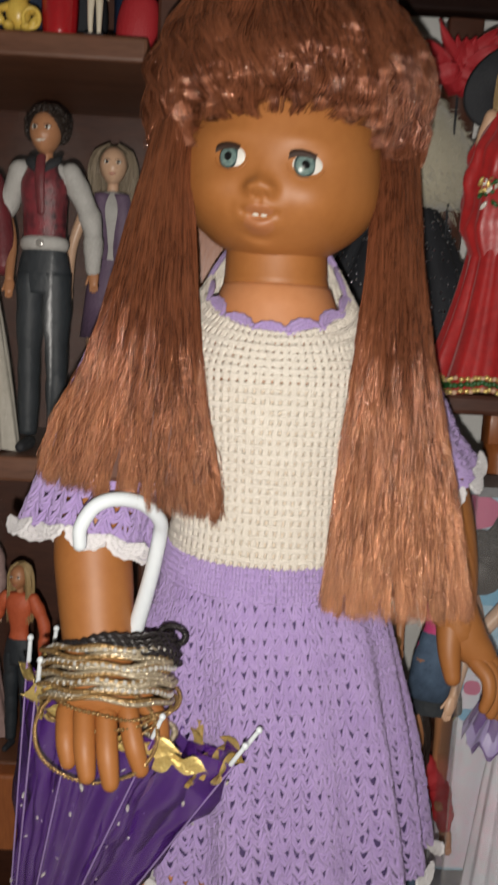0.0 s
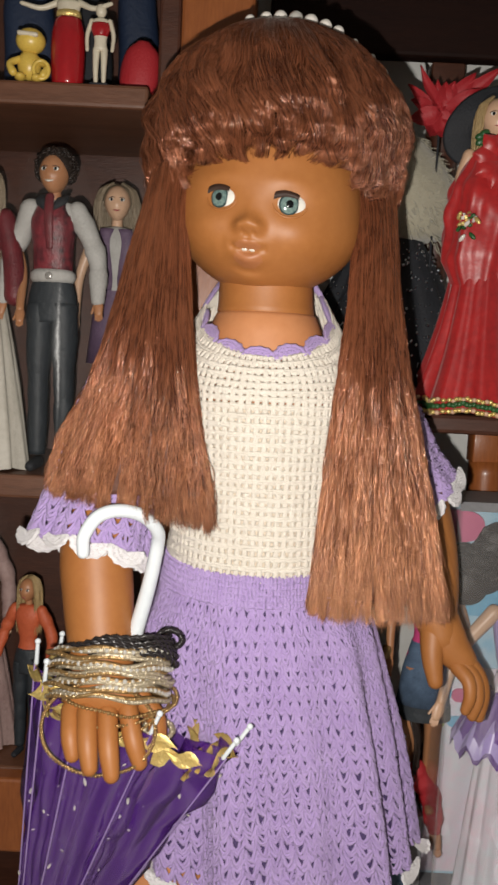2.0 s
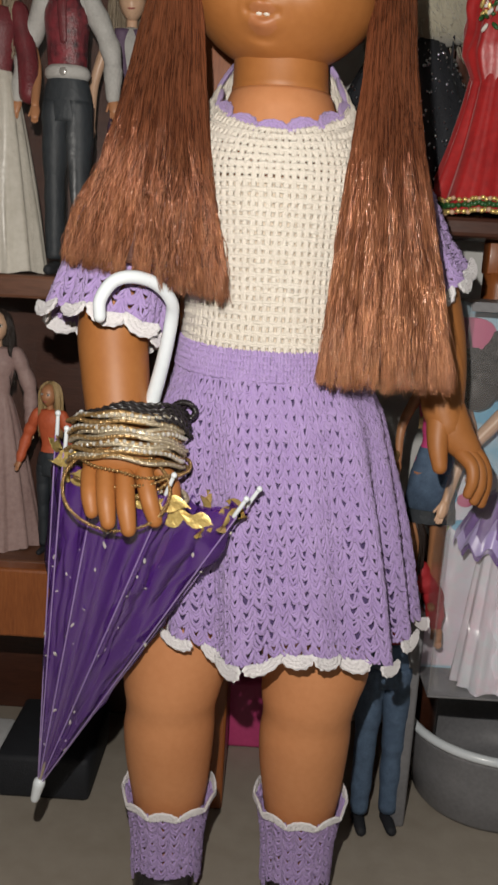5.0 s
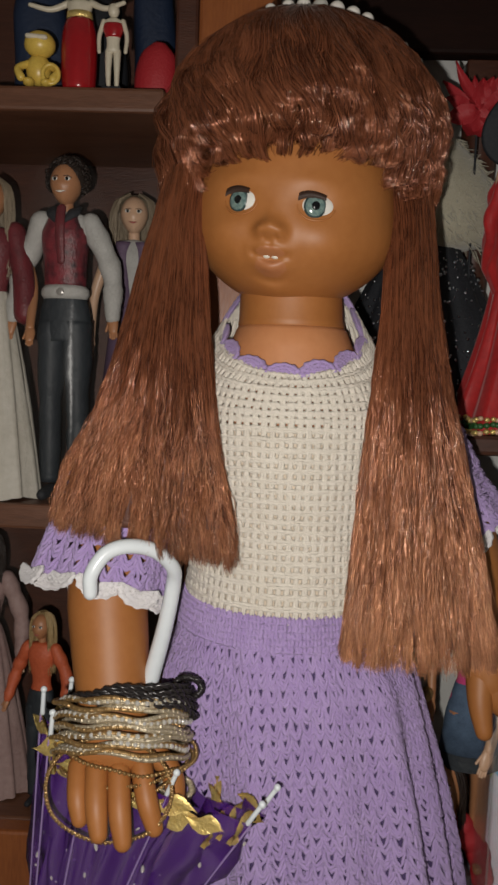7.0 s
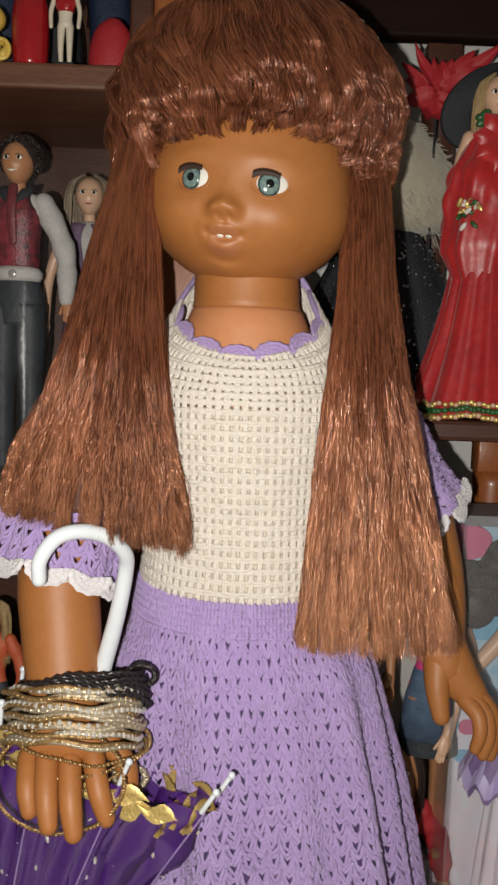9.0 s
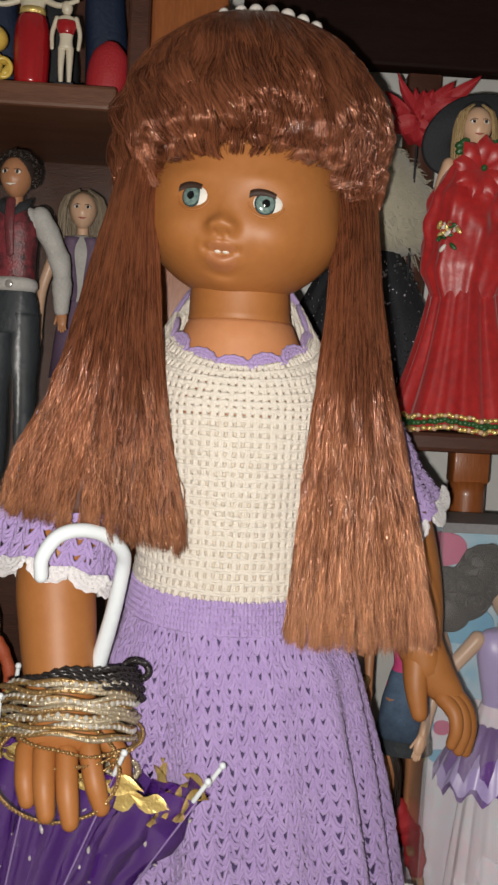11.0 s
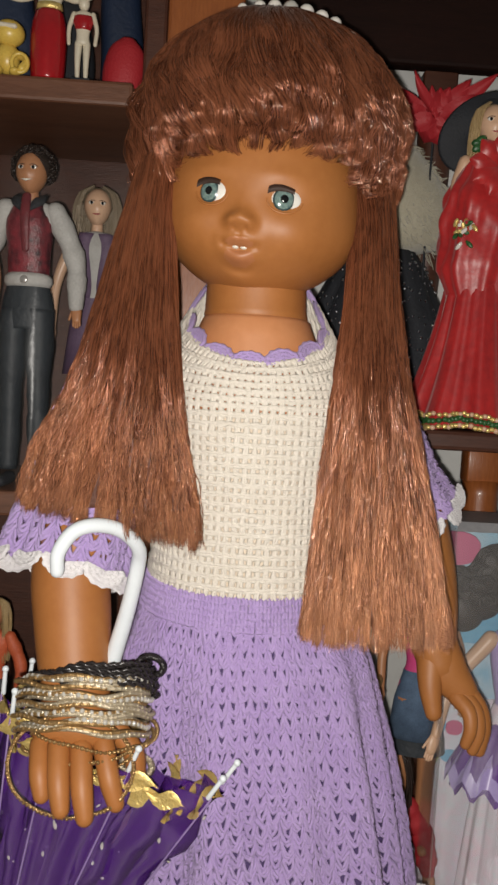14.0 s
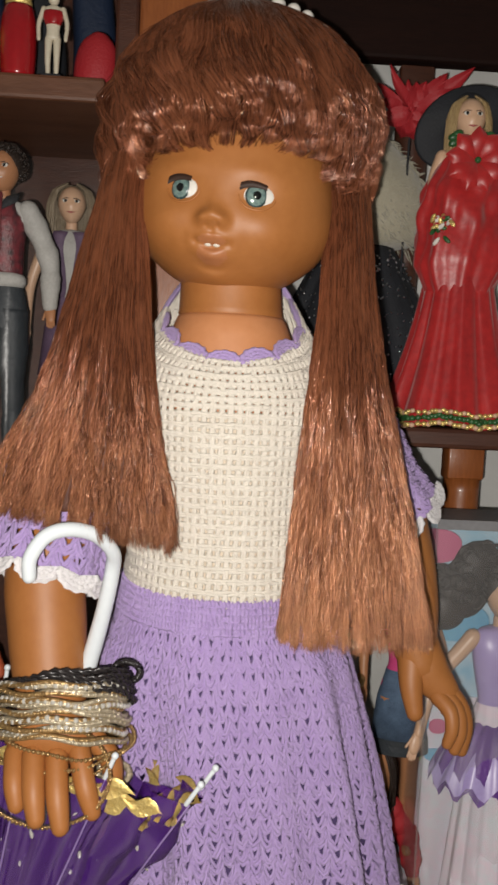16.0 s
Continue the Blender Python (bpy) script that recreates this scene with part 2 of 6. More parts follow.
def rings(s, rows, mat, n=40, power=2.0, cap=True):
    """A skin over rounded rings: rows of (x, y, z, half width, half depth)."""
    a = np.linspace(0, 2 * np.pi, n, endpoint=False)
    ca, sa = np.cos(a), np.sin(a)
    ca, sa = np.sign(ca) * abs(ca) ** (2 / power), np.sign(sa) * abs(sa) ** (2 / power)
    rows = np.asarray(rows, float)
    v = np.stack([rows[:, 0:1] + rows[:, 3:4] * ca, rows[:, 1:2] + rows[:, 4:5] * sa, rows[:, 2:3] + 0 * ca], -1)
    base = s.n
    s.put(v, grid_faces(len(rows), n), mat=mat)
    if cap:
        j = np.arange(1, n - 1)
        o = (len(rows) - 1) * n
        s.put(np.zeros((0, 3)), tris=np.vstack([np.stack([0 * j, j + 1, j], -1), np.stack([o + 0 * j, o + j, o + j + 1], -1)]) + base - s.n, mat=mat)
    return s


def smooth_rows(rows, n):
    return spline(rows, n)


def slab(s, lo, hi, mat, edge=0.002):
    """A board with softened edges."""
    bm = bmesh.new()
    bmesh.ops.create_cube(bm, size=1)
    lo, hi = Vector(lo), Vector(hi)
    bm.transform(Matrix.Translation((lo + hi) / 2) @ Matrix.Diagonal((*(hi - lo), 1)))
    if edge:
        bmesh.ops.bevel(bm, geom=bm.edges[:], offset=edge, segments=2, affect="EDGES", profile=0.5)
    bmesh.ops.triangulate(bm, faces=bm.faces[:])
    bm.verts.index_update()
    s.put([v.co[:] for v in bm.verts], tris=[[v.index for v in f.verts] for f in bm.faces], mat=mat)
    bm.free()
    return s


def strands(s, paths, radius, mat):
    """Many thin three-sided hairs: paths of shape (hairs, points, 3)."""
    n, k, _ = paths.shape
    t = np.gradient(paths, axis=1)
    t /= np.linalg.norm(t, axis=2, keepdims=True) + 1e-12
    x = np.cross(t, np.array([0.3, 1.0, 0.2]))
    x /= np.linalg.norm(x, axis=2, keepdims=True) + 1e-12
    y = np.cross(t, x)
    taper = np.interp(np.linspace(0, 1, k), [0, 0.8, 1], [1, 1, 0.35])[None, :, None]
    r = np.asarray(radius).reshape(-1, 1, 1) * taper
    v = np.stack([paths + r * (np.cos(a) * x + np.sin(a) * y) for a in (0.3, 2.4, 4.5)], 2).reshape(-1, 3)
    i, j, c = np.meshgrid(np.arange(n), np.arange(k - 1), np.arange(3), indexing="ij")
    o = (i * k + j) * 3
    f = np.stack([o + c, o + (c + 1) % 3, o + 3 + (c + 1) % 3, o + 3 + c], -1).reshape(-1, 4)
    return s.put(v, f, mat=mat)


def bars(s, paths, radius, mat, sides=5):
    """Many short soft yarns at once: paths of shape (yarns, points, 3)."""
    n, k, _ = paths.shape
    t = np.gradient(paths, axis=1)
    t /= np.linalg.norm(t, axis=2, keepdims=True) + 1e-12
    x = np.cross(t, np.array([0.25, 1.0, 0.15]))
    x /= np.linalg.norm(x, axis=2, keepdims=True) + 1e-12
    y = np.cross(t, x)
    r = np.asarray(radius)
    v = np.stack([paths + r * (math.cos(a) * x + math.sin(a) * y) for a in np.linspace(0, 2 * np.pi, sides, endpoint=False)], 2).reshape(-1, 3)
    i, j, c = np.meshgrid(np.arange(n), np.arange(k - 1), np.arange(sides), indexing="ij")
    o = (i * k + j) * sides
    f = np.stack([o + c, o + (c + 1) % sides, o + sides + (c + 1) % sides, o + sides + c], -1).reshape(-1, 4)
    return s.put(v, f, mat=mat)


def crochet(s, at, nu, nv, mat, yarns, lift=0.0012, jitter=0.05, seed=1, skew=0.0):
    """Stitches of yarn over the surface at(u, v): yarns are rows of (radius, points of across, along, height) inside one stitch."""
    rng = np.random.default_rng(seed)
    i, j = [w.ravel().astype(float) for w in np.meshgrid(np.arange(nu), np.arange(nv), indexing="ij")]
    n = len(i)
    for radius, pts in yarns:
        pts = spline(pts, 5 if len(pts) < 4 else 7)
        m = len(pts)
        du = pts[None, :, 0] + rng.normal(0, jitter, (n, 1)) * 0.8 + rng.normal(0, jitter, (n, m)) * 0.5 + skew * (pts[None, :, 1] - 0.5)
        dv = pts[None, :, 1] + rng.normal(0, jitter, (n, 1)) * 0.6 + rng.normal(0, jitter, (n, m)) * 0.3
        u, v = (i[:, None] + du) / nu, (j[:, None] + dv) / nv
        p = at(u, v)
        e = 2e-3
        normal = np.cross(at(u + e, v) - p, at(u, v + e) - p)
        normal /= np.linalg.norm(normal, axis=-1, keepdims=True) + 1e-12
        h = pts[None, :, 2] * lift * rng.uniform(0.7, 1.3, (n, 1))
        bars(s, p + normal * h[..., None], radius * rng.uniform(0.85, 1.15, (n, 1, 1)), mat)
    return s


def scallops(name, parent, inv, at, v, n, deep, mat, thick=0.0016, wide=0.55, label="", start=0.0, stop=1.0):
    """A row of rounded crochet petals along the edge at(u, v), each a part."""
    rng = np.random.default_rng(n)
    for k in range(n):
        s = Shape()
        u0 = start + (stop - start) * (k + 0.5) / n
        du = (stop - start) / n * wide
        e = 1e-3
        c = at(np.array(u0), np.array(v))
        tu = (at(np.array(u0 + e), np.array(v)) - c) / e
        tv = at(np.array(u0), np.array(v)) - at(np.array(u0), np.array(v - 0.01))
        tv = tv / (np.linalg.norm(tv) + 1e-12)
        nn = np.cross(tu, tv)
        nn /= np.linalg.norm(nn) + 1e-12
        d = deep * (0.85 + 0.3 * rng.random())
        al = np.linspace(-0.30, np.pi + 0.30, 33)
        w = np.linspace(0.05, 1.0, 13)
        loop = np.r_[w, w[::-1]]
        side = np.r_[np.ones(13), -np.ones(13)]
        body = np.sqrt(np.clip(1 - np.clip((loop - 0.82) / 0.18, 0, 1) ** 2, 0, 1))
        ridge = thick * (0.75 * body + 0.22 * np.cos(2 * np.pi * 3.6 * loop)[None] * body + 0.12 * np.cos(14 * al)[:, None] * body)
        frill = 1 + 0.045 * np.cos(al * 12)[:, None] * (loop > 0.85)[None]
        tilt = rng.normal(0, 0.25)
        p = c + (np.cos(al)[:, None] * du * loop * frill)[..., None] * tu + (np.sin(al)[:, None] * d * loop * frill)[..., None] * tv + (ridge * side + thick * tilt * loop)[..., None] * nn
        s.put(p, grid_faces(33, 26), mat=mat)
        if inv is not None:
            s.move(inv)
        s.part(name, parent, label)


# ---- the large doll: one mesh ----
def front_of_face(x, z):
    """Depth of the face at x, z before it is turned, and its relief."""
    def bump(cx, cz, sx, sz, a):
        return a * np.exp(-((x - cx) / sx) ** 2 - ((z - cz) / sz) ** 2)
    d = bump(0, -0.0160, 0.0075, 0.0062, 0.0075) + bump(0, -0.008, 0.0048, 0.008, 0.0014)
    for k in (-1, 1):
        # nostrils, cheeks, eye hollows, brows, smile folds and mouth corners
        d = d + bump(0.0072 * k, -0.0178, 0.0040, 0.0040, 0.0036) - bump(0.0038 * k, -0.0216, 0.0019, 0.0015, 0.0018)
        d = d + bump(0.036 * k, -0.0240, 0.0190, 0.0160, 0.0058) - bump(0.0245 * k, EYE_Z, 0.0130, 0.0095, 0.0036)
        d = d + bump(0.0245 * k, EYE_Z + 0.0150, 0.0140, 0.0050, 0.0012) - bump(0.0190 * k, -0.0315, 0.0030, 0.0060, 0.0008)
        d = d - bump(0.0115 * k, -0.0312, 0.0022, 0.0026, 0.0014) + bump(0.0038 * k, -0.0275, 0.0050, 0.0020, 0.0018)
    # muzzle, parted lips with the lower one full, chin
    d = d + bump(0, -0.0320, 0.0200, 0.0125, 0.0042) - bump(0, -0.0240, 0.0018, 0.0036, 0.0010)
    curl = z - 17.0 * x**2
    d = d - 0.0040 * np.exp(-(x / 0.0086) ** 2 - ((curl + 0.0335) / 0.0019) ** 2) + 0.0042 * np.exp(-(x / 0.0088) ** 2 - ((curl + 0.0400) / 0.0034) ** 2)
    d = d - 0.0016 * np.exp(-(x / 0.0095) ** 2 - ((curl + 0.0466) / 0.0024) ** 2)
    return d + bump(0, -0.0525, 0.0140, 0.0060, 0.0046)


EYE_Z = 0.0004
RX, RY, UP, LOW = 0.0695, 0.0650, 0.0950, 0.0600


def cheek(z):
    return 1 + 0.050 * np.exp(-((z + 0.022) / 0.024) ** 2)


def face_y(x, z):
    q = 1 - (x / (RX * cheek(z))) ** 2 - (z / np.where(z > 0, UP, LOW)) ** 2
    return -RY * np.sqrt(np.maximum(q, 0)) - front_of_face(x, z)


def head(s):
    nu, nv = 200, 150
    a = (np.linspace(0, 1, nv + 1) ** 1.15 * np.pi)[:, None]
    b = np.linspace(0, 2 * np.pi, nu, endpoint=False)[None]
    z = np.sin(a) * np.sin(b)
    z = z * np.where(z > 0, UP, LOW)
    x = np.sin(a) * np.cos(b) * RX * cheek(z)
    y = -np.cos(a) * RY * np.ones_like(b)
    w = np.clip(-y / (0.5 * RY), 0, 1)
    y = y - front_of_face(x, z) * w * w * (3 - 2 * w)
    v = np.stack([x, y, z], -1).reshape(-1, 3)
    f = grid_faces(nv + 1, nu)
    c = v[f].mean(1)
    up = (c[:, 0] / 0.0092) ** 2 + ((c[:, 2] + 0.0300) / 0.0034) ** 2 < 1
    low = (c[:, 0] / 0.0105) ** 2 + ((c[:, 2] - 17 * c[:, 0] ** 2 + 0.0392) / 0.0052) ** 2 < 1
    lip = (up | low) & (c[:, 1] < 0)
    s.put(v, f[~lip], mat=SKIN)
    s.put(np.zeros((0, 3)), f[lip] - len(v), mat=LIP)
    for k in (-1, 1):
        ex, ez = 0.0240 * k + 0.0016, EYE_Z
        y0 = float(face_y(np.array(ex), np.array(ez)))
        slope = float(face_y(np.array(ex + 0.008), np.array(ez)) - face_y(np.array(ex - 0.008), np.array(ez))) / 0.016
        eye = Shape()
        sphere(eye, (0.0006, 0.0016, 0), (0.0114, 0.0042, 0.0086), EYE_WHITE, 28, 18)
        sphere(eye, (-0.0012, -0.0016, 0), (0.0072, 0.0015, 0.0074), IRIS_RIM, 28, 12)
        sphere(eye, (-0.0012, -0.0020, 0), (0.0063, 0.0015, 0.0064), IRIS, 28, 12)
        sphere(eye, (-0.0009, -0.0031, 0.0002), (0.0028, 0.0008, 0.0028), PUPIL, 20, 10)
        eye.move(pose(ex, y0, ez, 0, 0, math.degrees(math.atan(slope))))
        for (w, fs), m in zip(zip(eye.v, eye.q), (EYE_WHITE, IRIS_RIM, IRIS, PUPIL)):
            s.put(w, fs[0] - fs[0].min(), mat=m)
        # lash over the lid, thick on one end
        u, t = np.meshgrid(np.linspace(0, 1, 14), np.linspace(0, 1, 6), indexing="ij")
        lx = ex - 0.0104 + 0.0165 * u
        arch = 0.0078 * np.sqrt(np.maximum(0, 1 - ((lx - ex) / 0.0130) ** 2))
        lz = ez + arch - 0.0034 + t * (0.0054 - 0.0020 * u)
        ly = face_y(lx, lz) - 0.0036 * np.sin(np.pi * (0.30 + 0.62 * t)) - 0.0018
        s.put(np.stack([lx, ly, lz], -1), grid_faces(14, 6, False), mat=LASH)
        # soft lower lid
        al = np.linspace(np.pi * 1.02, np.pi * 1.98, 16)
        lid = np.stack([ex + 0.0114 * np.cos(al), np.full(16, y0), ez + 0.0088 * np.sin(al)], -1)
        lid[:, 1] = face_y(lid[:, 0], lid[:, 2]) - 0.0002
        tube(s, lid, [0.0004, 0.0008, 0.0004], SKIN, 8)
    for k in (-1, 1):
        y0 = float(face_y(np.array(0.0028 * k), np.array(-0.0322)))
        sphere(s, (0.0027 * k, y0 + 0.0012, -0.0320), (0.0026, 0.0020, 0.0016), TOOTH, 14, 10)
    return s.move(pose(0.0165, 0.606, 0.800, 0, 5, -11))


def wave(n, points, rng, turns, s=None):
    s = np.linspace(0, 1, points)[None] if s is None else s[None]
    return np.sin(2 * np.pi * (turns * s + rng.random((n, 1))))


def pigtail(s, centre, half, deep, z_ends, count, seed):
    """A hanging bunch: rows of centre points from tie to tip, its half widths, depths, and the tip heights at both sides."""
    rng = np.random.default_rng(seed)
    k = 38
    t = np.linspace(0, 1, k) ** 0.66
    fine = spline(centre, 200)
    g = np.linspace(0, 1, 200)
    line = np.stack([np.interp(t, g, fine[:, n]) for n in range(3)], -1)
    wide, thick = np.interp(t, np.linspace(0, 1, len(half)), half), np.interp(t, np.linspace(0, 1, len(deep)), deep)
    core = np.column_stack([line, wide * 0.93, thick * 0.8])
    core[-1, 3:] *= 0.8
    # added solid core, its dark colour standing in for shade in the bunch
    rings(s, core[: k - 2], HAIR_SHADE, 36)
    locks = 26
    lock_a = np.sort(rng.uniform(-1, 1, locks))
    lock_ph = rng.random(locks)
    a = np.sin(rng.uniform(-np.pi / 2, np.pi / 2, count))
    a = 0.9 * a + 0.1 * rng.uniform(-1, 1, count)
    which = abs(a[:, None] - lock_a[None]).argmin(1)
    front = rng.random(count) < 0.82
    b = np.where(front, -1, 1) * np.sqrt(np.maximum(0, 1 - a**2)) * (0.82 + 0.28 * rng.random(count))
    # hairs of a lock draw a little together towards the tip
    pull = 0.07 * (lock_a[which] - a)[:, None] * t[None] ** 1.5
    x = (a[:, None] + pull) * wide[None]
    y = b[:, None] * thick[None]
    amp = (0.0003 + 0.0027 * t**1.5)[None]
    lock_w = np.sin(2 * np.pi * (1.7 * t[None] + lock_ph[which][:, None]))
    x = x + amp * (0.7 * lock_w + 0.5 * wave(count, k, rng, 4.0, t) + 0.26 * wave(count, k, rng, 11.0, t))
    y = y + amp * (1.2 * np.cos(2 * np.pi * (2.1 * t[None] + 3 * lock_ph[which][:, None])) + 0.5 * wave(count, k, rng, 4.5, t) + 0.55 * wave(count, k, rng, 11.5, t)) - 0.0006
    p = np.stack([line[None, :, 0] + x, line[None, :, 1] + y, line[None, :, 2] + 0 * x], -1)
    tip = np.interp(a, [-1, 1], z_ends) + rng.normal(0, 0.0022, count) + 0.0015 * np.sin(9 * lock_ph[which])
    scale = (line[0, 2] - tip) / (line[0, 2] - line[-1, 2])
    p[..., 2] = line[0, 2] + (p[..., 2] - line[0, 2]) * scale[:, None]
    loose = rng.random(count) < 0.015
    p[loose, :, 0] += (rng.normal(0, 0.0035, loose.sum())[:, None] * t[None] ** 1.3)
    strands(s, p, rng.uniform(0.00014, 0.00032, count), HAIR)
    return s


def wig(s):
    rng = np.random.default_rng(5)
    c, r = np.array([0.0195, 0.610, 0.852]), np.array([0.0850, 0.076, 0.086])
    # cap under the hairs in the painted shade colour, open over the face
    sphere(s, c + np.array([0, 0.014, 0.005]), r * np.array([0.94, 0.88, 0.96]), HAIR_SHADE, 48, 30)
    k = 20
    t = np.linspace(0, 1, k)[None]
    # locks run from the crown down to a curled fringe, in three layers
    locks = 165
    for n in range(locks):
        count = 40
        az = math.radians(-130 + 260 * ((n * 0.618034) % 1.0) + rng.normal(0, 1.5))
        layer = rng.random()
        side = min(1.0, abs(math.degrees(az)) / 100)
        low = np.interp(side, [0, 0.45, 0.75, 1.0], [-0.0110, -0.0150, -0.0370, -0.0440]) + 0.019 * (layer - 0.42)
        out = 1.0 + 0.06 * layer
        e1, e0 = np.radians(80), math.asin(max(-0.95, low / r[2]))
        run = np.clip(t / 0.76, 0, 1)
        el = e1 + (e0 - e1) * run**0.95
        spread = rng.normal(0, 0.058, (count, 1))
        a = az + spread * (1 - 0.50 * run) + 0.05 * np.sin(5 * run + 9 * layer) * run
        lift = out + 0.05 * rng.random((count, 1)) + 0.035 * np.sin(np.pi * run)
        down = np.cos(el.clip(-0.12, 2))
        p = np.stack([down * np.sin(a) * lift, -down * np.cos(a) * lift, np.sin(el) * (0.98 + 0.04 * rng.random((count, 1))) + 0 * a], -1) * r + c
        # soft waves, then the tip rolls under
        ph, turns = rng.random() * 2 * np.pi, rng.uniform(1.2, 2.2)
        w = 2 * np.pi * turns * run**1.4 + ph + rng.normal(0, 0.12, (count, 1))
        size = 0.0008 + (0.0040 + 0.0030 * layer) * np.clip((run - 0.25) / 0.5, 0, 1)
        ox, oy = np.sin(a), -np.cos(a)
        p[..., 0] += size * (np.cos(w) * ox - 0.8 * np.sin(w) * oy)
        p[..., 1] += size * (np.cos(w) * oy + 0.8 * np.sin(w) * ox)
        roll = np.clip((t - 0.74) / 0.26, 0, 1) * rng.uniform(4.2, 6.2) + 0 * a
        tip = rng.uniform(0.0050, 0.0080) * (1 + rng.normal(0, 0.10, (count, 1)))
        sway = rng.normal(0, 0.5)
        p[..., 0] += -tip * (1 - np.cos(roll)) * ox - sway * tip * np.sin(roll) * oy
        p[..., 1] += -tip * (1 - np.cos(roll)) * oy + sway * tip * np.sin(roll) * ox
        p[..., 2] += -tip * np.sin(roll)
        p += rng.normal(0, 0.0005, (count, 1, 3)) * (0.4 + t[..., None])
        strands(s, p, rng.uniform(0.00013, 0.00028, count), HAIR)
    # back of the head down to the nape
    for n in range(30):
        a = np.radians(rng.uniform(110, 250)) + rng.normal(0, 0.05, (24, 1)) + 0 * t
        el = np.radians(80) + (np.radians(-35) - np.radians(80)) * t
        lift = 1.0 + 0.05 * rng.random((24, 1))
        p = np.stack([np.cos(el) * np.sin(a) * lift, -np.cos(el) * np.cos(a) * lift, np.sin(el) * lift], -1) * r + c
        strands(s, p, rng.uniform(0.0003, 0.0005, 24), HAIR)
    return s


def fingers(s, base, tip, r, bow=(0, -0.004, 0)):
    base, tip = np.array(base), np.array(tip)
    mid = (base + tip) / 2 + np.array(bow)
    return tube(s, spline([base, mid, tip], 9), [r * 1.05, r * 1.02, r * 0.98, r * 0.80], SKIN, 14)


def large_doll():
    s = Shape()
    head(s)
    # neck with the seam of the head, shoulders, trunk
    rows = [(0.0175, 0.612, 0.775, 0.037, 0.036), (0.0175, 0.612, 0.750, 0.0360, 0.035), (0.0180, 0.612, 0.731, 0.0370, 0.036), (0.0182, 0.612, 0.7270, 0.0378, 0.0368), (0.0184, 0.612, 0.7262, 0.0370, 0.0362)]
    rings(s, rows, SKIN, 48)
    rows = [(0.0184, 0.612, 0.7268, 0.0372, 0.0364), (0.0188, 0.611, 0.7240, 0.0392, 0.0382), (0.019, 0.610, 0.712, 0.044, 0.041), (0.020, 0.610, 0.702, 0.048, 0.042), (0.021, 0.609, 0.690, 0.058, 0.044),
            (0.022, 0.607, 0.670, 0.064, 0.046), (0.022, 0.605, 0.630, 0.061, 0.048), (0.022, 0.603, 0.580, 0.060, 0.049), (0.022, 0.603, 0.540, 0.064, 0.050),
            (0.022, 0.605, 0.490, 0.074, 0.056), (0.020, 0.606, 0.440, 0.078, 0.058), (0.016, 0.606, 0.415, 0.060, 0.045)]
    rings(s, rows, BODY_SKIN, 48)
    # legs: thigh, dimpled knee, calf, foot
    for x, k in ((-0.048, -1), (0.0735, 1)):
        rows = [(x + (0.020 if k < 0 else -0.010), 0.606, 0.440, 0.048, 0.047), (x + (0.010 if k < 0 else -0.005), 0.602, 0.320, 0.0485, 0.046), (x + 0.004, 0.598, 0.262, 0.0470, 0.045), (x + 0.001, 0.596, 0.232, 0.0430, 0.043),
                (x, 0.597, 0.212, 0.0395, 0.041), (x - 0.001, 0.598, 0.190, 0.0405, 0.041), (x - 0.001, 0.601, 0.160, 0.0390, 0.040), (x, 0.604, 0.120, 0.0345, 0.036), (x, 0.606, 0.075, 0.028, 0.031), (x, 0.604, 0.040, 0.026, 0.030), (x, 0.596, 0.018, 0.026, 0.038)]
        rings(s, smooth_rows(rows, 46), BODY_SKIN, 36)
    # bent arm with the hand that hangs over the umbrella
    tube(s, spline([(-0.045, 0.607, 0.672), (-0.078, 0.592, 0.620), (-0.098, 0.568, 0.555), (-0.0945, 0.552, 0.510), (-0.088, 0.537, 0.470), (-0.085, 0.526, 0.452)], 30),
         [0.030, 0.029, 0.0275, 0.0258, 0.0225, 0.0190], SKIN, 26)
    sphere(s, (-0.085, 0.521, 0.449), (0.0275, 0.0125, 0.0190), SKIN, 28, 18, Euler((radians(28), radians(-4), 0)).to_matrix())
    for b, e, r in (((-0.1055, 0.515, 0.4430), (-0.1000, 0.496, 0.4200), 0.0066), ((-0.0930, 0.510, 0.4450), (-0.0868, 0.489, 0.4150), 0.0070),
                    ((-0.0790, 0.510, 0.4440), (-0.0720, 0.489, 0.4105), 0.0070), ((-0.0655, 0.514, 0.4460), (-0.0545, 0.499, 0.4150), 0.0068)):
        fingers(s, b, e, r)
    fingers(s, (-0.0600, 0.528, 0.4500), (-0.0440, 0.524, 0.4200), 0.0072, (0.004, 0, 0.002))
    # straight arm with the open hand
    tube(s, spline([(0.088, 0.610, 0.672), (0.132, 0.626, 0.620), (0.158, 0.636, 0.560), (0.167, 0.632, 0.520), (0.1695, 0.624, 0.490), (0.174, 0.619, 0.474)], 30),
         [0.029, 0.027, 0.0235, 0.0210, 0.0180, 0.0150], SKIN, 26)
    tube(s, spline([(0.1705, 0.623, 0.489), (0.179, 0.618, 0.470), (0.191, 0.614, 0.456)], 14), [0.0172, 0.0172, 0.0125], SKIN, 22, 0.80)
    tube(s, spline([(0.1680, 0.620, 0.482), (0.1660, 0.610, 0.460), (0.1685, 0.604, 0.441)], 14), [0.0120, 0.0090, 0.0064], SKIN, 16)
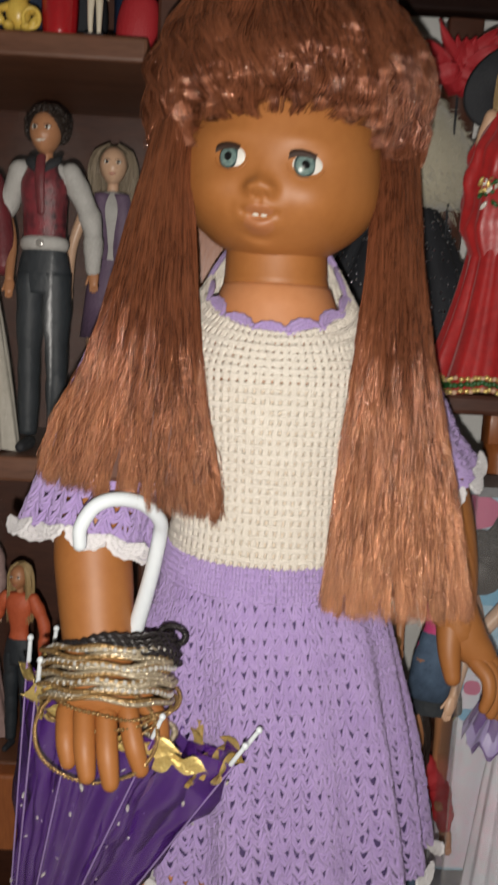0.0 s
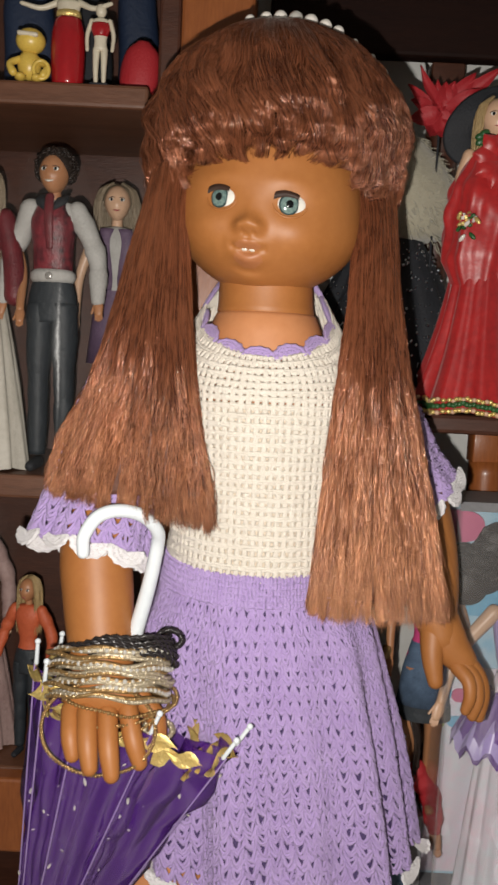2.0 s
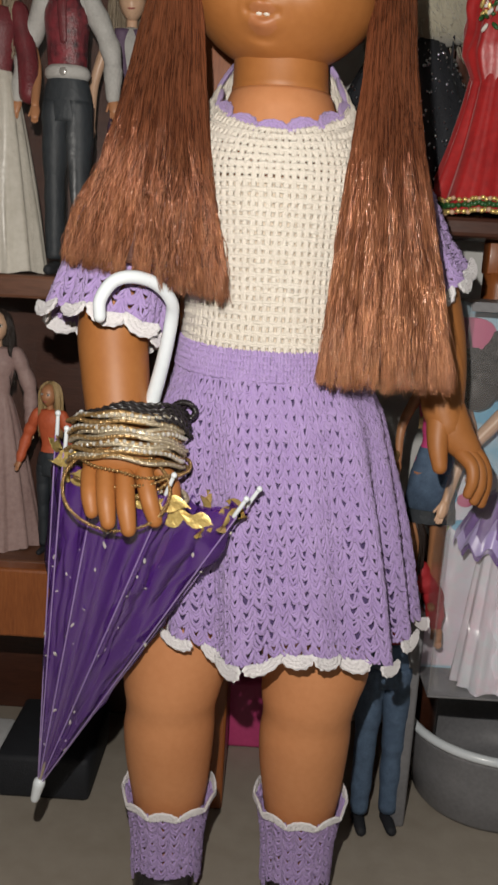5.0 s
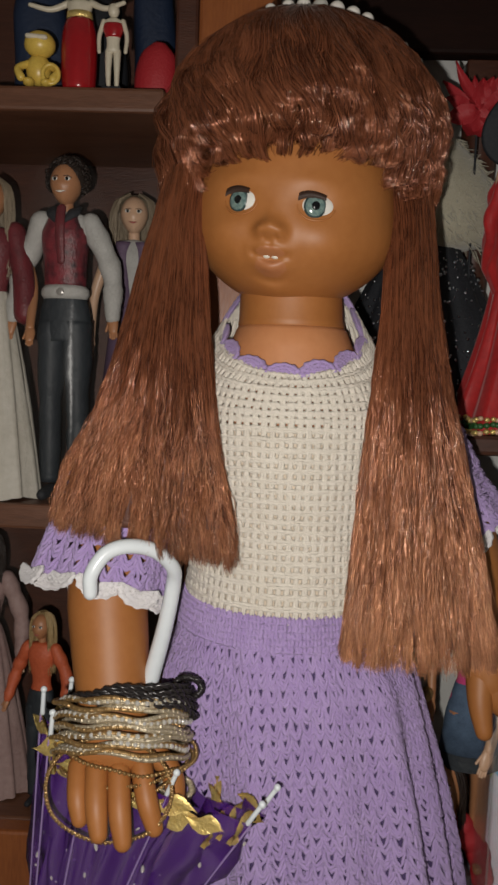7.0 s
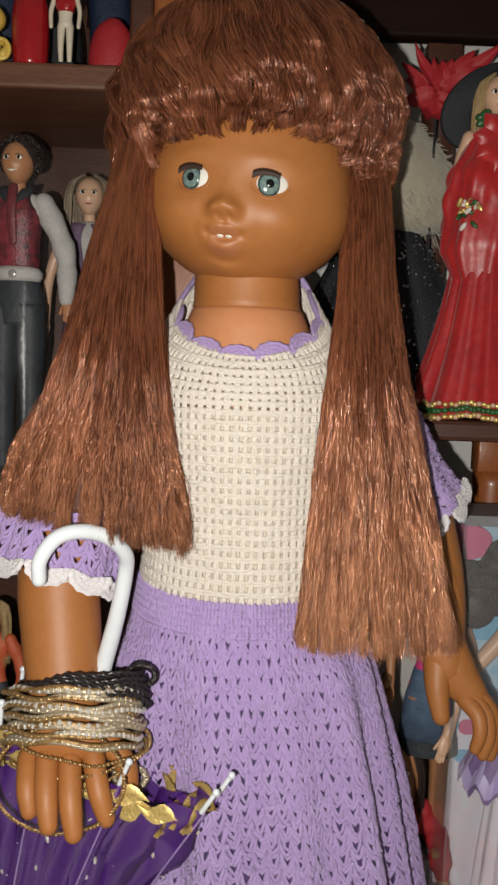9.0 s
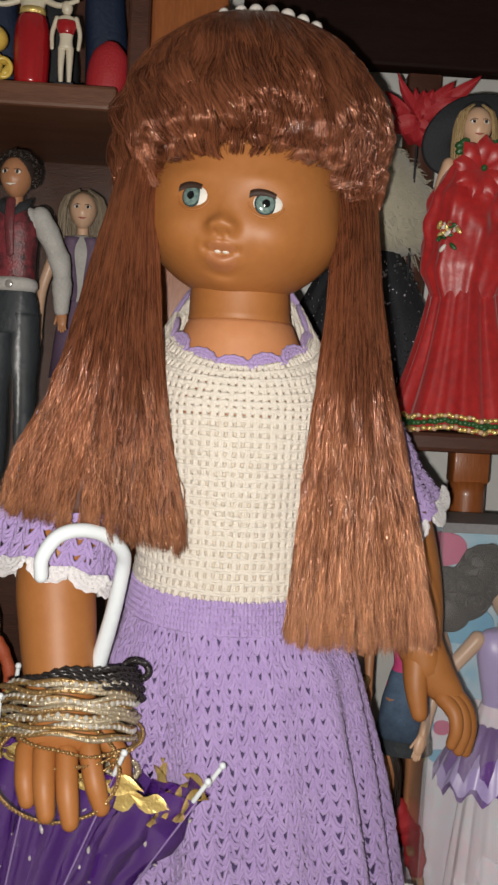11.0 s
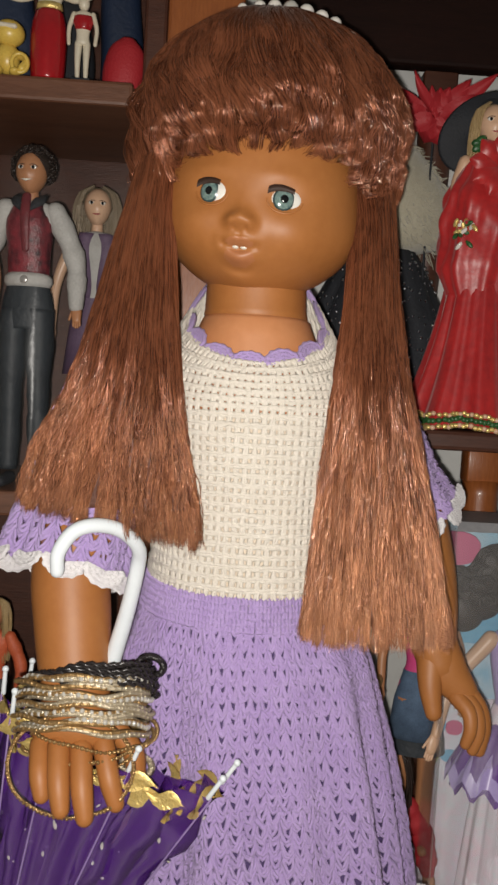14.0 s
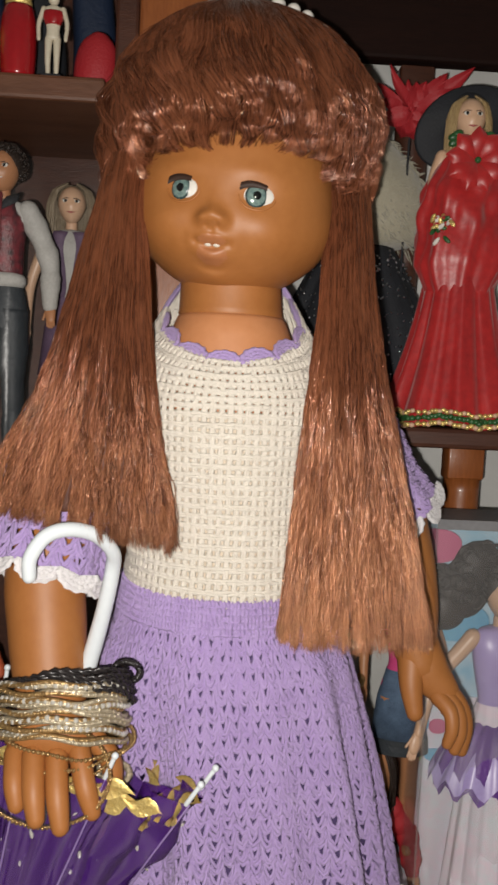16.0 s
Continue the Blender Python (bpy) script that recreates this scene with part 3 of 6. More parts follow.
    for pts, r in (([(0.192, 0.614, 0.459), (0.205, 0.611, 0.444), (0.2100, 0.611, 0.428), (0.2085, 0.613, 0.409)], 0.0060),
                   ([(0.190, 0.612, 0.455), (0.2005, 0.605, 0.443), (0.2030, 0.602, 0.428), (0.2000, 0.603, 0.414)], 0.0058),
                   ([(0.187, 0.610, 0.452), (0.1940, 0.600, 0.444), (0.1950, 0.596, 0.432), (0.1925, 0.597, 0.421)], 0.0055)):
        tube(s, spline(pts, 14), [r * 1.25, r, r * 0.78], SKIN, 14)
    wig(s)
    pigtail(s, [(-0.056, 0.592, 0.828), (-0.0595, 0.582, 0.790), (-0.0630, 0.566, 0.722), (-0.0660, 0.556, 0.668), (-0.0700, 0.549, 0.630), (-0.0715, 0.536, 0.588)],
            [0.014, 0.0175, 0.028, 0.040, 0.051, 0.0595], [0.020, 0.022, 0.024, 0.024, 0.023, 0.021], (0.596, 0.573), 3700, 11)
    pigtail(s, [(0.092, 0.604, 0.828), (0.0965, 0.598, 0.796), (0.0965, 0.577, 0.732), (0.0985, 0.565, 0.677), (0.1030, 0.553, 0.600), (0.1055, 0.530, 0.515)],
            [0.018, 0.0165, 0.0195, 0.026, 0.039, 0.0515], [0.020, 0.021, 0.023, 0.025, 0.026, 0.024], (0.519, 0.519), 3700, 12)
    return s.thing("large_doll", "large brown vinyl girl doll with long auburn bunches, standing", "doll")


large_doll()


# ---- her clothes ----
def lerp_rows(v, keys, values):
    return np.interp(v, keys, values)


def bodice_at(u, v):
    a = 2 * np.pi * u
    z = lerp_rows(v, [0, 0.8, 0.92, 1.0], [0.532, 0.671, 0.693, 0.708])
    rx = lerp_rows(v, [0, 0.15, 0.35, 0.65, 0.8, 0.92, 1.0], [0.0725, 0.0690, 0.0690, 0.0720, 0.0720, 0.0630, 0.0490])
    ry = lerp_rows(v, [0, 0.15, 0.35, 0.65, 0.8, 0.92, 1.0], [0.0580, 0.0565, 0.0560, 0.0570, 0.0560, 0.0530, 0.0480])
    back = np.sin(a)
    z = z + np.clip(v - 0.75, 0, 1) * 4 * (0.011 + 0.025 * back + 0.020 * np.clip(back, 0, 1)) - 0.006 * (1 - v) * np.clip(-np.sin(a), 0, 1) * np.clip(1 - 4 * v, 0, 1)
    wav = 1 + 0.008 * np.sin(5 * a + 7 * v)
    return np.stack([0.022 - 0.0025 * v + rx * wav * np.cos(a), 0.605 + ry * wav * np.sin(a), z], -1)


def skirt_at(u, v):
    a = 2 * np.pi * u
    rx = lerp_rows(v, [0, 0.18, 0.5, 1.0], [0.0755, 0.0905, 0.1020, 0.1130])
    ry = lerp_rows(v, [0, 0.18, 0.5, 1.0], [0.0605, 0.0680, 0.0770, 0.0880])
    cx = lerp_rows(v, [0, 0.18, 1.0], [0.022, 0.026, 0.043])
    fold = np.sin(13 * a + 0.8 * np.sin(2 * a)) + 0.7 * np.sin(7 * a + 1.3)
    amp = 0.0005 + 0.0066 * np.clip(v * 1.4, 0, 1)
    r = 1 + amp * fold / 0.1
    z = 0.522 + (0.300 - 0.522) * v + v * (0.005 * np.sin(5 * a + 2.0) - 0.003 * np.cos(a))
    return np.stack([cx + rx * r * np.cos(a), 0.604 + ry * r * np.sin(a), z], -1)


def band_at(u, v):
    a = 2 * np.pi * u
    rx, ry = 0.0735 + 0.0035 * v, 0.0590 + 0.0030 * v
    z = 0.541 - 0.022 * v - 0.005 * np.clip(-np.sin(a), 0, 1)
    return np.stack([0.022 + rx * np.cos(a), 0.604 + ry * np.sin(a), z], -1)


def sleeve_surface(c0, c1, r0, r1, seed):
    c0, c1 = np.array(c0), np.array(c1)
    ax = (c1 - c0) / np.linalg.norm(c1 - c0)
    ex = np.cross(ax, (0, 1, 0))
    ex /= np.linalg.norm(ex)
    ey = np.cross(ax, ex)

    def at(u, v):
        a = 2 * np.pi * u
        r = lerp_rows(v, [0, 0.35, 0.75, 1.0], [r0, r0 * 1.25, r1 * 0.92, r1])
        r = r * (1 + 0.06 * np.clip(v, 0, 1.2) * np.sin(7 * a + seed))
        c = c0 + (c1 - c0) * v[..., None]
        return c + r[..., None] * (np.cos(a)[..., None] * ex - np.sin(a)[..., None] * ey)
    return at


# stitches: yarns of one cell, each a radius and a path of (across, along, height)
DOUBLE = [(0.00138, [(0.37, 0.0, 0.3), (0.36, 0.5, 1.0), (0.46, 1.0, 0.3)]), (0.00138, [(0.65, 0.0, 0.3), (0.64, 0.5, 1.1), (0.54, 1.0, 0.3)]),
          (0.00160, [(-0.05, 0.97, 0.6), (0.5, 1.05, 1.3), (1.05, 0.97, 0.6)]), (0.00150, [(-0.05, 0.74, 0.4), (0.5, 0.80, 1.2), (1.05, 0.74, 0.4)])]
SHELL = [(0.00132, [(0.12, -0.25, 1.2), (0.22, 0.22, 1.0), (0.50, 0.60, 0.3), (0.78, 0.22, 1.0), (0.88, -0.25, 1.2)]), (0.00138, [(0.00, 0.02, 1.4), (0.20, 0.50, 1.2), (0.50, 0.82, 0.5), (0.80, 0.50, 1.2), (1.00, 0.02, 1.4)]),
         (0.00138, [(0.00, 0.34, 1.2), (0.22, 0.76, 1.3), (0.50, 1.02, 0.5), (0.78, 0.76, 1.3), (1.00, 0.34, 1.2)]), (0.00100, [(0.10, 0.30, 1.8), (0.26, 0.62, 2.1), (0.44, 0.92, 1.0)]),
         (0.00100, [(0.90, 0.30, 1.8), (0.74, 0.62, 2.1), (0.56, 0.92, 1.0)]), (0.00150, [(0.06, -0.05, 1.6), (-0.06, 0.5, 2.4), (0.06, 1.05, 1.6)])]
TIGHT = [(0.0016, [(0.2, 0.0, 0.2), (0.4, 0.5, 1.0), (0.3, 1.0, 0.2)]), (0.0016, [(0.7, 0.0, 0.2), (0.9, 0.5, 1.0), (0.8, 1.0, 0.2)]), (0.0014, [(0.0, 0.9, 0.3), (0.5, 1.0, 1.2), (1.0, 0.9, 0.3)])]


def dress():
    top = holder("dress", "crocheted dress with cream bodice and lilac skirt on the doll", "dress", place=(0.022, 0.605, 0.53))
    inv = top.matrix_world.inverted()
    s = Shape()
    crochet(s, bodice_at, 78, 26, CREAM, DOUBLE, 0.0008, 0.03, seed=2, skew=0.12)
    s.move(inv).part("bodice", top, "cream cotton crochet in rows of tall stitches")
    scallops("collar_scallop", top, inv, bodice_at, 1.0, 13, 0.0085, LILAC, 0.0016, 0.54, "lilac crochet petal of the collar")
    # cream lining in the bodice; in the skirt an added sheet painted as shade
    for f, m, k, end in ((bodice_at, LINING, 0.965, 0.74), (skirt_at, HOLE_SHADE, 0.93, 0.96)):
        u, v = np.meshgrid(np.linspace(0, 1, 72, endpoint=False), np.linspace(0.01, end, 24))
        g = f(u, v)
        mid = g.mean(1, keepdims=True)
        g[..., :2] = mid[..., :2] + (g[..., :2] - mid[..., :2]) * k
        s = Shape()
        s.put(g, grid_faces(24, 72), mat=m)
        s.move(inv).part("lining", top, "smooth layer behind the holes, cream in the bodice, painted shade in the skirt")
    s = Shape()
    crochet(s, band_at, 92, 5, LILAC, TIGHT, 0.0006, 0.06, seed=3)
    s.move(inv).part("waistband", top, "tight lilac crochet band")
    s = Shape()
    crochet(s, skirt_at, 80, 21, LILAC, SHELL, 0.0012, 0.085, seed=4)
    skirt = s.move(inv).part("skirt", top, "lilac lace crochet skirt in soft folds")
    scallops("hem_scallop", skirt, inv, skirt_at, 1.0, 28, 0.0110, WHITE_YARN, 0.0017, 0.56, "white crochet petal of the hem")
    for c0, c1, r0, r1, n in (((-0.083, 0.602, 0.672), (-0.1045, 0.561, 0.549), 0.030, 0.0455, 1.0), ((0.092, 0.610, 0.668), (0.1470, 0.632, 0.586), 0.030, 0.0370, 2.0)):
        at = sleeve_surface(c0, c1, r0, r1, n)
        s = Shape()
        crochet(s, at, 26, 12, LILAC, SHELL, 0.0014, 0.07, seed=int(6 + n))
        sl = s.move(inv).part("sleeve", top, "puffed lilac crochet sleeve")
        scallops("trim_scallop", sl, inv, at, 1.0, 11, 0.0100, WHITE_YARN, 0.0017, 0.57, "white crochet petal of the sleeve")


dress()


def socks_and_shoes():
    for x in (-0.048, 0.0735):
        s = Shape()
        def at(u, v, x=x):
            a = 2 * np.pi * u
            r = lerp_rows(v, [0, 0.2, 0.5, 1.0], [0.041, 0.0375, 0.034, 0.033])
            z = 0.118 - 0.085 * v
            return np.stack([x + r * np.cos(a), 0.604 + (r + 0.002) * np.sin(a), z], -1)
        crochet(s, at, 22, 9, LILAC, SHELL, 0.0012, 0.06, seed=9)
        top = s.thing("sock", "lilac crochet ankle sock on the large doll's foot", "sock", "doll socks")
        scallops("edge_scallop", top, None, lambda u, v, f=at: f(u, 1 - v), 1.0, 10, 0.008, WHITE_YARN, 0.0014, 0.55, "white crochet petal")
        s = Shape()
        rows = [(x, 0.585, 0.000, 0.030, 0.054), (x, 0.585, 0.006, 0.032, 0.057), (x, 0.586, 0.018, 0.031, 0.055), (x, 0.588, 0.030, 0.028, 0.048), (x, 0.596, 0.042, 0.029, 0.038), (x, 0.602, 0.050, 0.031, 0.034)]
        rings(s, smooth_rows(rows, 18), BLACK_BEAD, 32, cap=True)
        s.thing("shoe", "small black shiny doll shoe standing on the floor", "shoe", "doll shoes")


socks_and_shoes()


# ---- hair band ----
def hair_band():
    top = holder("hair_band", "thin hair band with white pearls on the doll's hair", "hair band", place=(0.022, 0.606, 0.90))
    inv = top.matrix_world.inverted()
    al = np.radians(np.linspace(20, 160, 40))
    band = np.stack([0.020 + 0.0960 * np.cos(al), 0.603 + 0.012 * (1 - np.sin(al)), 0.853 + 0.0850 * np.sin(al)], -1)
    s = Shape()
    tube(s, band, 0.0014, SILVER, 8)
    s.move(inv).part("band", top, "thin silver band")
    for d, r, m in ((97, 0.0046, PEARL), (91, 0.0052, PEARL), (84.5, 0.0056, CRYSTAL), (78, 0.0056, PEARL), (71.5, 0.0052, PEARL), (65.5, 0.0048, PEARL), (57, 0.0026, CRYSTAL), (47, 0.0024, CRYSTAL), (38, 0.0026, CRYSTAL), (104, 0.0040, PEARL)):
        a = math.radians(d)
        s = Shape()
        sphere(s, (0.020 + 0.0985 * math.cos(a), 0.598 + 0.012 * (1 - math.sin(a)), 0.853 + 0.0870 * math.sin(a)), (r, r, r), m, 16, 10)
        s.move(inv).part("pearl" if m is PEARL else "stone", top)


hair_band()


# ---- umbrella in the crook of the arm ----
def umbrella():
    low, high = np.array([-0.160, 0.572, 0.140]), np.array([-0.082, 0.550, 0.447])
    top = holder("umbrella", "small purple vinyl umbrella hanging half closed from the doll's arm", "umbrella", place=tuple(low))
    inv = top.matrix_world.inverted()
    hook = spline([(-0.0968, 0.500, 0.5595), (-0.0962, 0.499, 0.5713), (-0.0883, 0.503, 0.5834), (-0.0760, 0.509, 0.5870), (-0.0617, 0.518, 0.5830), (-0.0515, 0.528, 0.5713), (-0.0515, 0.537, 0.5570), (-0.0575, 0.542, 0.5250), (-0.0665, 0.5435, 0.4880)], 44)
    s = Shape()
    tube(s, hook, [0.0043, 0.0046, 0.0046, 0.0047, 0.0051, 0.0058], WHITE_PLASTIC, 16)
    s.move(inv).part("handle", top, "glossy white plastic hook")
    s = Shape()
    tube(s, np.linspace((-0.0665, 0.5435, 0.488), low, 12), 0.0022, SILVER, 10)
    s.move(inv).part("shaft", top)
    s = Shape()
    tube(s, np.linspace(low, low + (low - high) * 0.055, 6), [0.0055, 0.0040], WHITE_PLASTIC, 12)
    s.move(inv).part("ferrule", top, "white plastic tip")
    ax = (high - low) / np.linalg.norm(high - low)
    ex = np.cross((0, 1, 0), ax)
    ex /= np.linalg.norm(ex)
    ey = np.cross(ax, ex)
    ribs = 10
    rng = np.random.default_rng(8)
    ang = 2 * np.pi * (np.arange(ribs) + 0.15) / ribs
    reach = 0.080 + 0.021 * np.cos(ang) + rng.normal(0, 0.003, ribs)
    deep = 0.055
    tips = []
    for k in range(ribs):
        tips.append(high + ex * reach[k] * math.cos(ang[k]) + ey * deep * (math.sin(ang[k]) if math.sin(ang[k]) * ey[1] > 0 else 0.62 * math.sin(ang[k])) + ax * rng.normal(0, 0.004) - np.array([0, 0.046, 0]) * max(0.0, math.cos(ang[k])) ** 1.5)
    tips = np.array(tips)
    nv, sub = 26, 14
    rows = []
    for j in range(nv):
        v = j / (nv - 1)
        ring = []
        for k in range(ribs):
            a, b = tips[k], tips[(k + 1) % ribs]
            for q in range(sub):
                w = q / sub
                sag = math.sin(math.pi * w)
                rim = a * (1 - w) + b * w
                rim = rim + (high - rim) * 0.26 * sag - ax * 0.020 * sag
                ring.append(low + (rim - low) * v ** 1.05 + (rim - high) * v * (0.07 * math.sin(19 * w + 5 * v + k) + 0.05 * math.sin(37 * w - 9 * v + 3 * k) + 0.04 * math.sin(23 * v + 11 * w + 2 * k) + 0.03 * math.sin(41 * v - 17 * w + k)))
        rows.append(ring)
    s = Shape()
    s.put(np.array(rows), grid_faces(nv, ribs * sub), mat=PURPLE_FILM)
    canopy = s.move(inv).part("canopy", top, "creased translucent purple vinyl")
    for k in range(ribs):
        s = Shape()
        tube(s, np.linspace(low, tips[k], 10) + (tips[k] - high) * 0.02, 0.0007, RIB_FILM, 8)
        rib = s.move(inv).part("rib", top)
        out = tips[k] - low
        out = out / np.linalg.norm(out)
        s = Shape()
        tube(s, np.array([tips[k], tips[k] + out * 0.015]), [0.0017, 0.0015], WHITE_PLASTIC, 8)
        sphere(s, tips[k] + out * 0.017, (0.0023,) * 3, WHITE_PLASTIC, 10, 8)
        s.move(inv).part("tip", rib, "white plastic rib tip")
    s = Shape()
    flat = np.array(rows)
    for q in range(150):
        v = int(rng.integers(4, nv - 1))
        h = int(rng.integers(0, ribs * sub))
        c = flat[v, h] + (flat[v, h] - (low + (high - low) * v / nv)) * 0.02
        k = rng.uniform(0.0006, 0.0016)
        sphere(s, c, (k, k * 0.6, k * rng.uniform(0.8, 2.4)), CRYSTAL, 6, 4, Euler((rng.normal(0, 0.6), rng.normal(0, 0.8), 0)).to_matrix())
    s.move(inv).part("glitter", canopy, "clear glitter flakes", kind="stuff")
    # foil lozenges along the rim
    for k in range(ribs):
        a, b = tips[k], tips[(k + 1) % ribs]
        for w in (0.10, 0.42, 0.74):
            sag = math.sin(math.pi * w)
            rim = a * (1 - w) + b * w
            rim = rim + (high - rim) * 0.26 * sag - ax * 0.020 * sag
            along = (b - a) / np.linalg.norm(b - a)
            face = rim - high
            face = face - ax * (face @ ax)
            face /= np.linalg.norm(face)
            l, h = 0.0130 + 0.003 * rng.random(), 0.0062
            tilt = rng.normal(0.25, 0.25)
            d1, d2 = along * math.cos(tilt) + ax * math.sin(tilt), ax * math.cos(tilt) - along * math.sin(tilt)
            g = []
            for i in range(9):
                x = -1 + i / 4
                for j in range(5):
                    y = (-1 + j / 2) * (1 - abs(x) ** 1.6) 
                    g.append(rim + face * (0.0050 + 0.0016 * math.sin(3 * x + 2 * j + k)) + d1 * l * x + d2 * h * (y + 0.25 * math.sin(4 * x)))
            s = Shape()
            s.put(np.array(g), grid_faces(9, 5, False), mat=GOLD)
            s.put(np.array(g) + face * -0.0008, grid_faces(9, 5, False)[:, ::-1], mat=GOLD)
            s.move(inv).part("foil_leaf", canopy, "crinkled gold foil")


umbrella()


# ---- bracelets on the bent arm ----
def bracelet(centre, rx, ry, tilt, lean, thick, mat, beads=0, bead_mat=None, bead_r=0.002, twist=False, seed=0, label=""):
    rng = np.random.default_rng(seed)
    top = holder("bracelet", label, "bracelet", "bracelets on the doll's wrist", centre)
    a = np.linspace(0, 2 * np.pi, 72, endpoint=False)
    m = np.array(Euler((radians(tilt), radians(lean), 0)).to_matrix())
    p = np.stack([rx * np.cos(a), ry * np.sin(a), 0.0012 * np.sin(3 * a + seed) + 0.0008 * np.sin(7 * a)], -1) @ m.T
    s = Shape()
    if twist:
        for k in range(2):
            w = 2 * np.pi * (18 * a / (2 * np.pi) + k / 2)
            x, y = frames(p, True)
            tube(s, p + 0.0013 * (np.cos(w)[:, None] * x + np.sin(w)[:, None] * y), thick, mat, 7, closed=True)
    else:
        tube(s, p, thick, mat, 8, closed=True)
    s.part("ring", top)
    if beads:
        s = Shape()
        for k in range(beads):
            w = 2 * np.pi * k / beads
            q = np.array([rx * 1.02 * math.cos(w), ry * 1.02 * math.sin(w), 0.0012 * math.sin(3 * w + seed) + 0.0008 * math.sin(7 * w)]) @ m.T
            r = bead_r * rng.uniform(0.85, 1.15)
            sphere(s, q, (r, r, r), bead_mat or mat, 9, 6)
        s.part("bead_string", top, "row of small beads", kind="stuff")
    return top


def bracelets():
    for k in range(5):
        bracelet((-0.0800 + 0.0015 * k, 0.541 - 0.001 * k, 0.4840 - 0.0026 * k), 0.0395 + 0.0006 * (k % 2), 0.0300, -22 - 2 * k, -9 + 3 * k, 0.0012, BLACK_BEAD, 0, None, 0.002, True, k,
                 "thin black twisted cord bracelet with a dull shine")
    for k in range(20):
        stone = k % 5 == 2
        metal = SILVER if k % 3 else BRASS
        bracelet((-0.0830 + 0.0014 * (k % 3), 0.5375 - 0.0005 * k, 0.4800 - 0.0017 * k), 0.0395 + 0.0012 * (k % 4), 0.0305, -20 - 3 * (k % 3), -5 + 2 * (k % 4), 0.0017, metal,
                 (60 if k % 2 else 44), CRYSTAL if stone else metal, 0.0017 if stone else 0.0014, False, 20 + k,
                 "thin aged silver bracelet set with pale stones" if stone else "thin beaded bracelet of aged silver and brass")
    for k in range(3):
        bracelet((-0.0815 + 0.004 * k, 0.531, 0.4475 - 0.006 * k), 0.0420, 0.0300, -4 + 8 * k, 8 - 14 * k, 0.0007, BRASS, 90, BRASS, 0.0013, False, 40 + k,
                 "loose dark brass bead chain hanging over the hand")
    bracelet((-0.0840, 0.503, 0.4360), 0.0385, 0.0300, 72, 4, 0.0007, BRASS, 92, BRASS, 0.0013, False, 47, "long dark brass bead chain hanging round the fingers")
    # loops of cord that stand off the wrist
    for x, z, r, m in ((-0.040, 0.489, 0.0085, BLACK_BEAD), (-0.047, 0.482, 0.0100, BLACK_BEAD), (-0.046, 0.4200, 0.0100, SILVER)):
        bracelet((x, 0.540, z), r, r * 0.7, 70, 10, 0.0014, m, 0, None, 0.001, True, 60, "small cord loop of a bracelet standing off the wrist")


bracelets()


# ---- room ----
WOOD = material("dark_red_wood", (0.080, 0.026, 0.013), 0.46, (0.042, 0.013, 0.007), 9, stretch=(1, 1, 7), bump=0.25, bump_scale=120, coat=0.15)
SHELF_WOOD = material("shelf_wood", (0.155, 0.064, 0.034), 0.50, (0.085, 0.032, 0.015), 9, stretch=(1, 7, 7), bump=0.25, bump_scale=120)
POST_WOOD = material("orange_wood", (0.30, 0.095, 0.025), 0.38, (0.19, 0.052, 0.013), 10, stretch=(7, 7, 1), bump=0.2, bump_scale=120, coat=0.2)
BLACK_WOOD = material("black_brown_wood", (0.018, 0.0065, 0.0045), 0.65, (0.011, 0.0045, 0.0035), 9, stretch=(1, 7, 7), bump=0.25, bump_scale=120, specular=0.12)
PLASTER = material("white_plaster", (0.66, 0.66, 0.64), 0.8, (0.56, 0.56, 0.54), 6, bump=0.4, bump_scale=90)
TILE = material("grey_floor", (0.36, 0.32, 0.27), 0.45, (0.27, 0.235, 0.19), 5, bump=0.2, bump_scale=200)


def wall(name, lo, hi, mat=PLASTER, category="wall", label="plain off-white plastered wall of the room"):
    s = Shape()
    slab(s, lo, hi, mat, 0)
    return s.thing(name, label, category, kind="structure", smooth=False)


wall("floor", (-1.8, -2.2, -0.08), (1.8, 1.32, 0.0), TILE, "floor", "worn grey-brown smooth floor of the room")
wall("wall_north", (-1.8, 0.938, 0.0), (1.8, 1.32, 2.45))
wall("wall_south", (-1.8, -2.3, 0.0), (1.8, -2.2, 2.45))
wall("wall_west", (-1.9, -2.3, 0.0), (-1.8, 1.32, 2.45))
wall("wall_east", (1.8, -2.3, 0.0), (1.9, 1.32, 2.45))
wall("ceiling", (-1.9, -2.3, 2.45), (1.9, 1.32, 2.55), PLASTER, "ceiling", "plain off-white ceiling of the room")


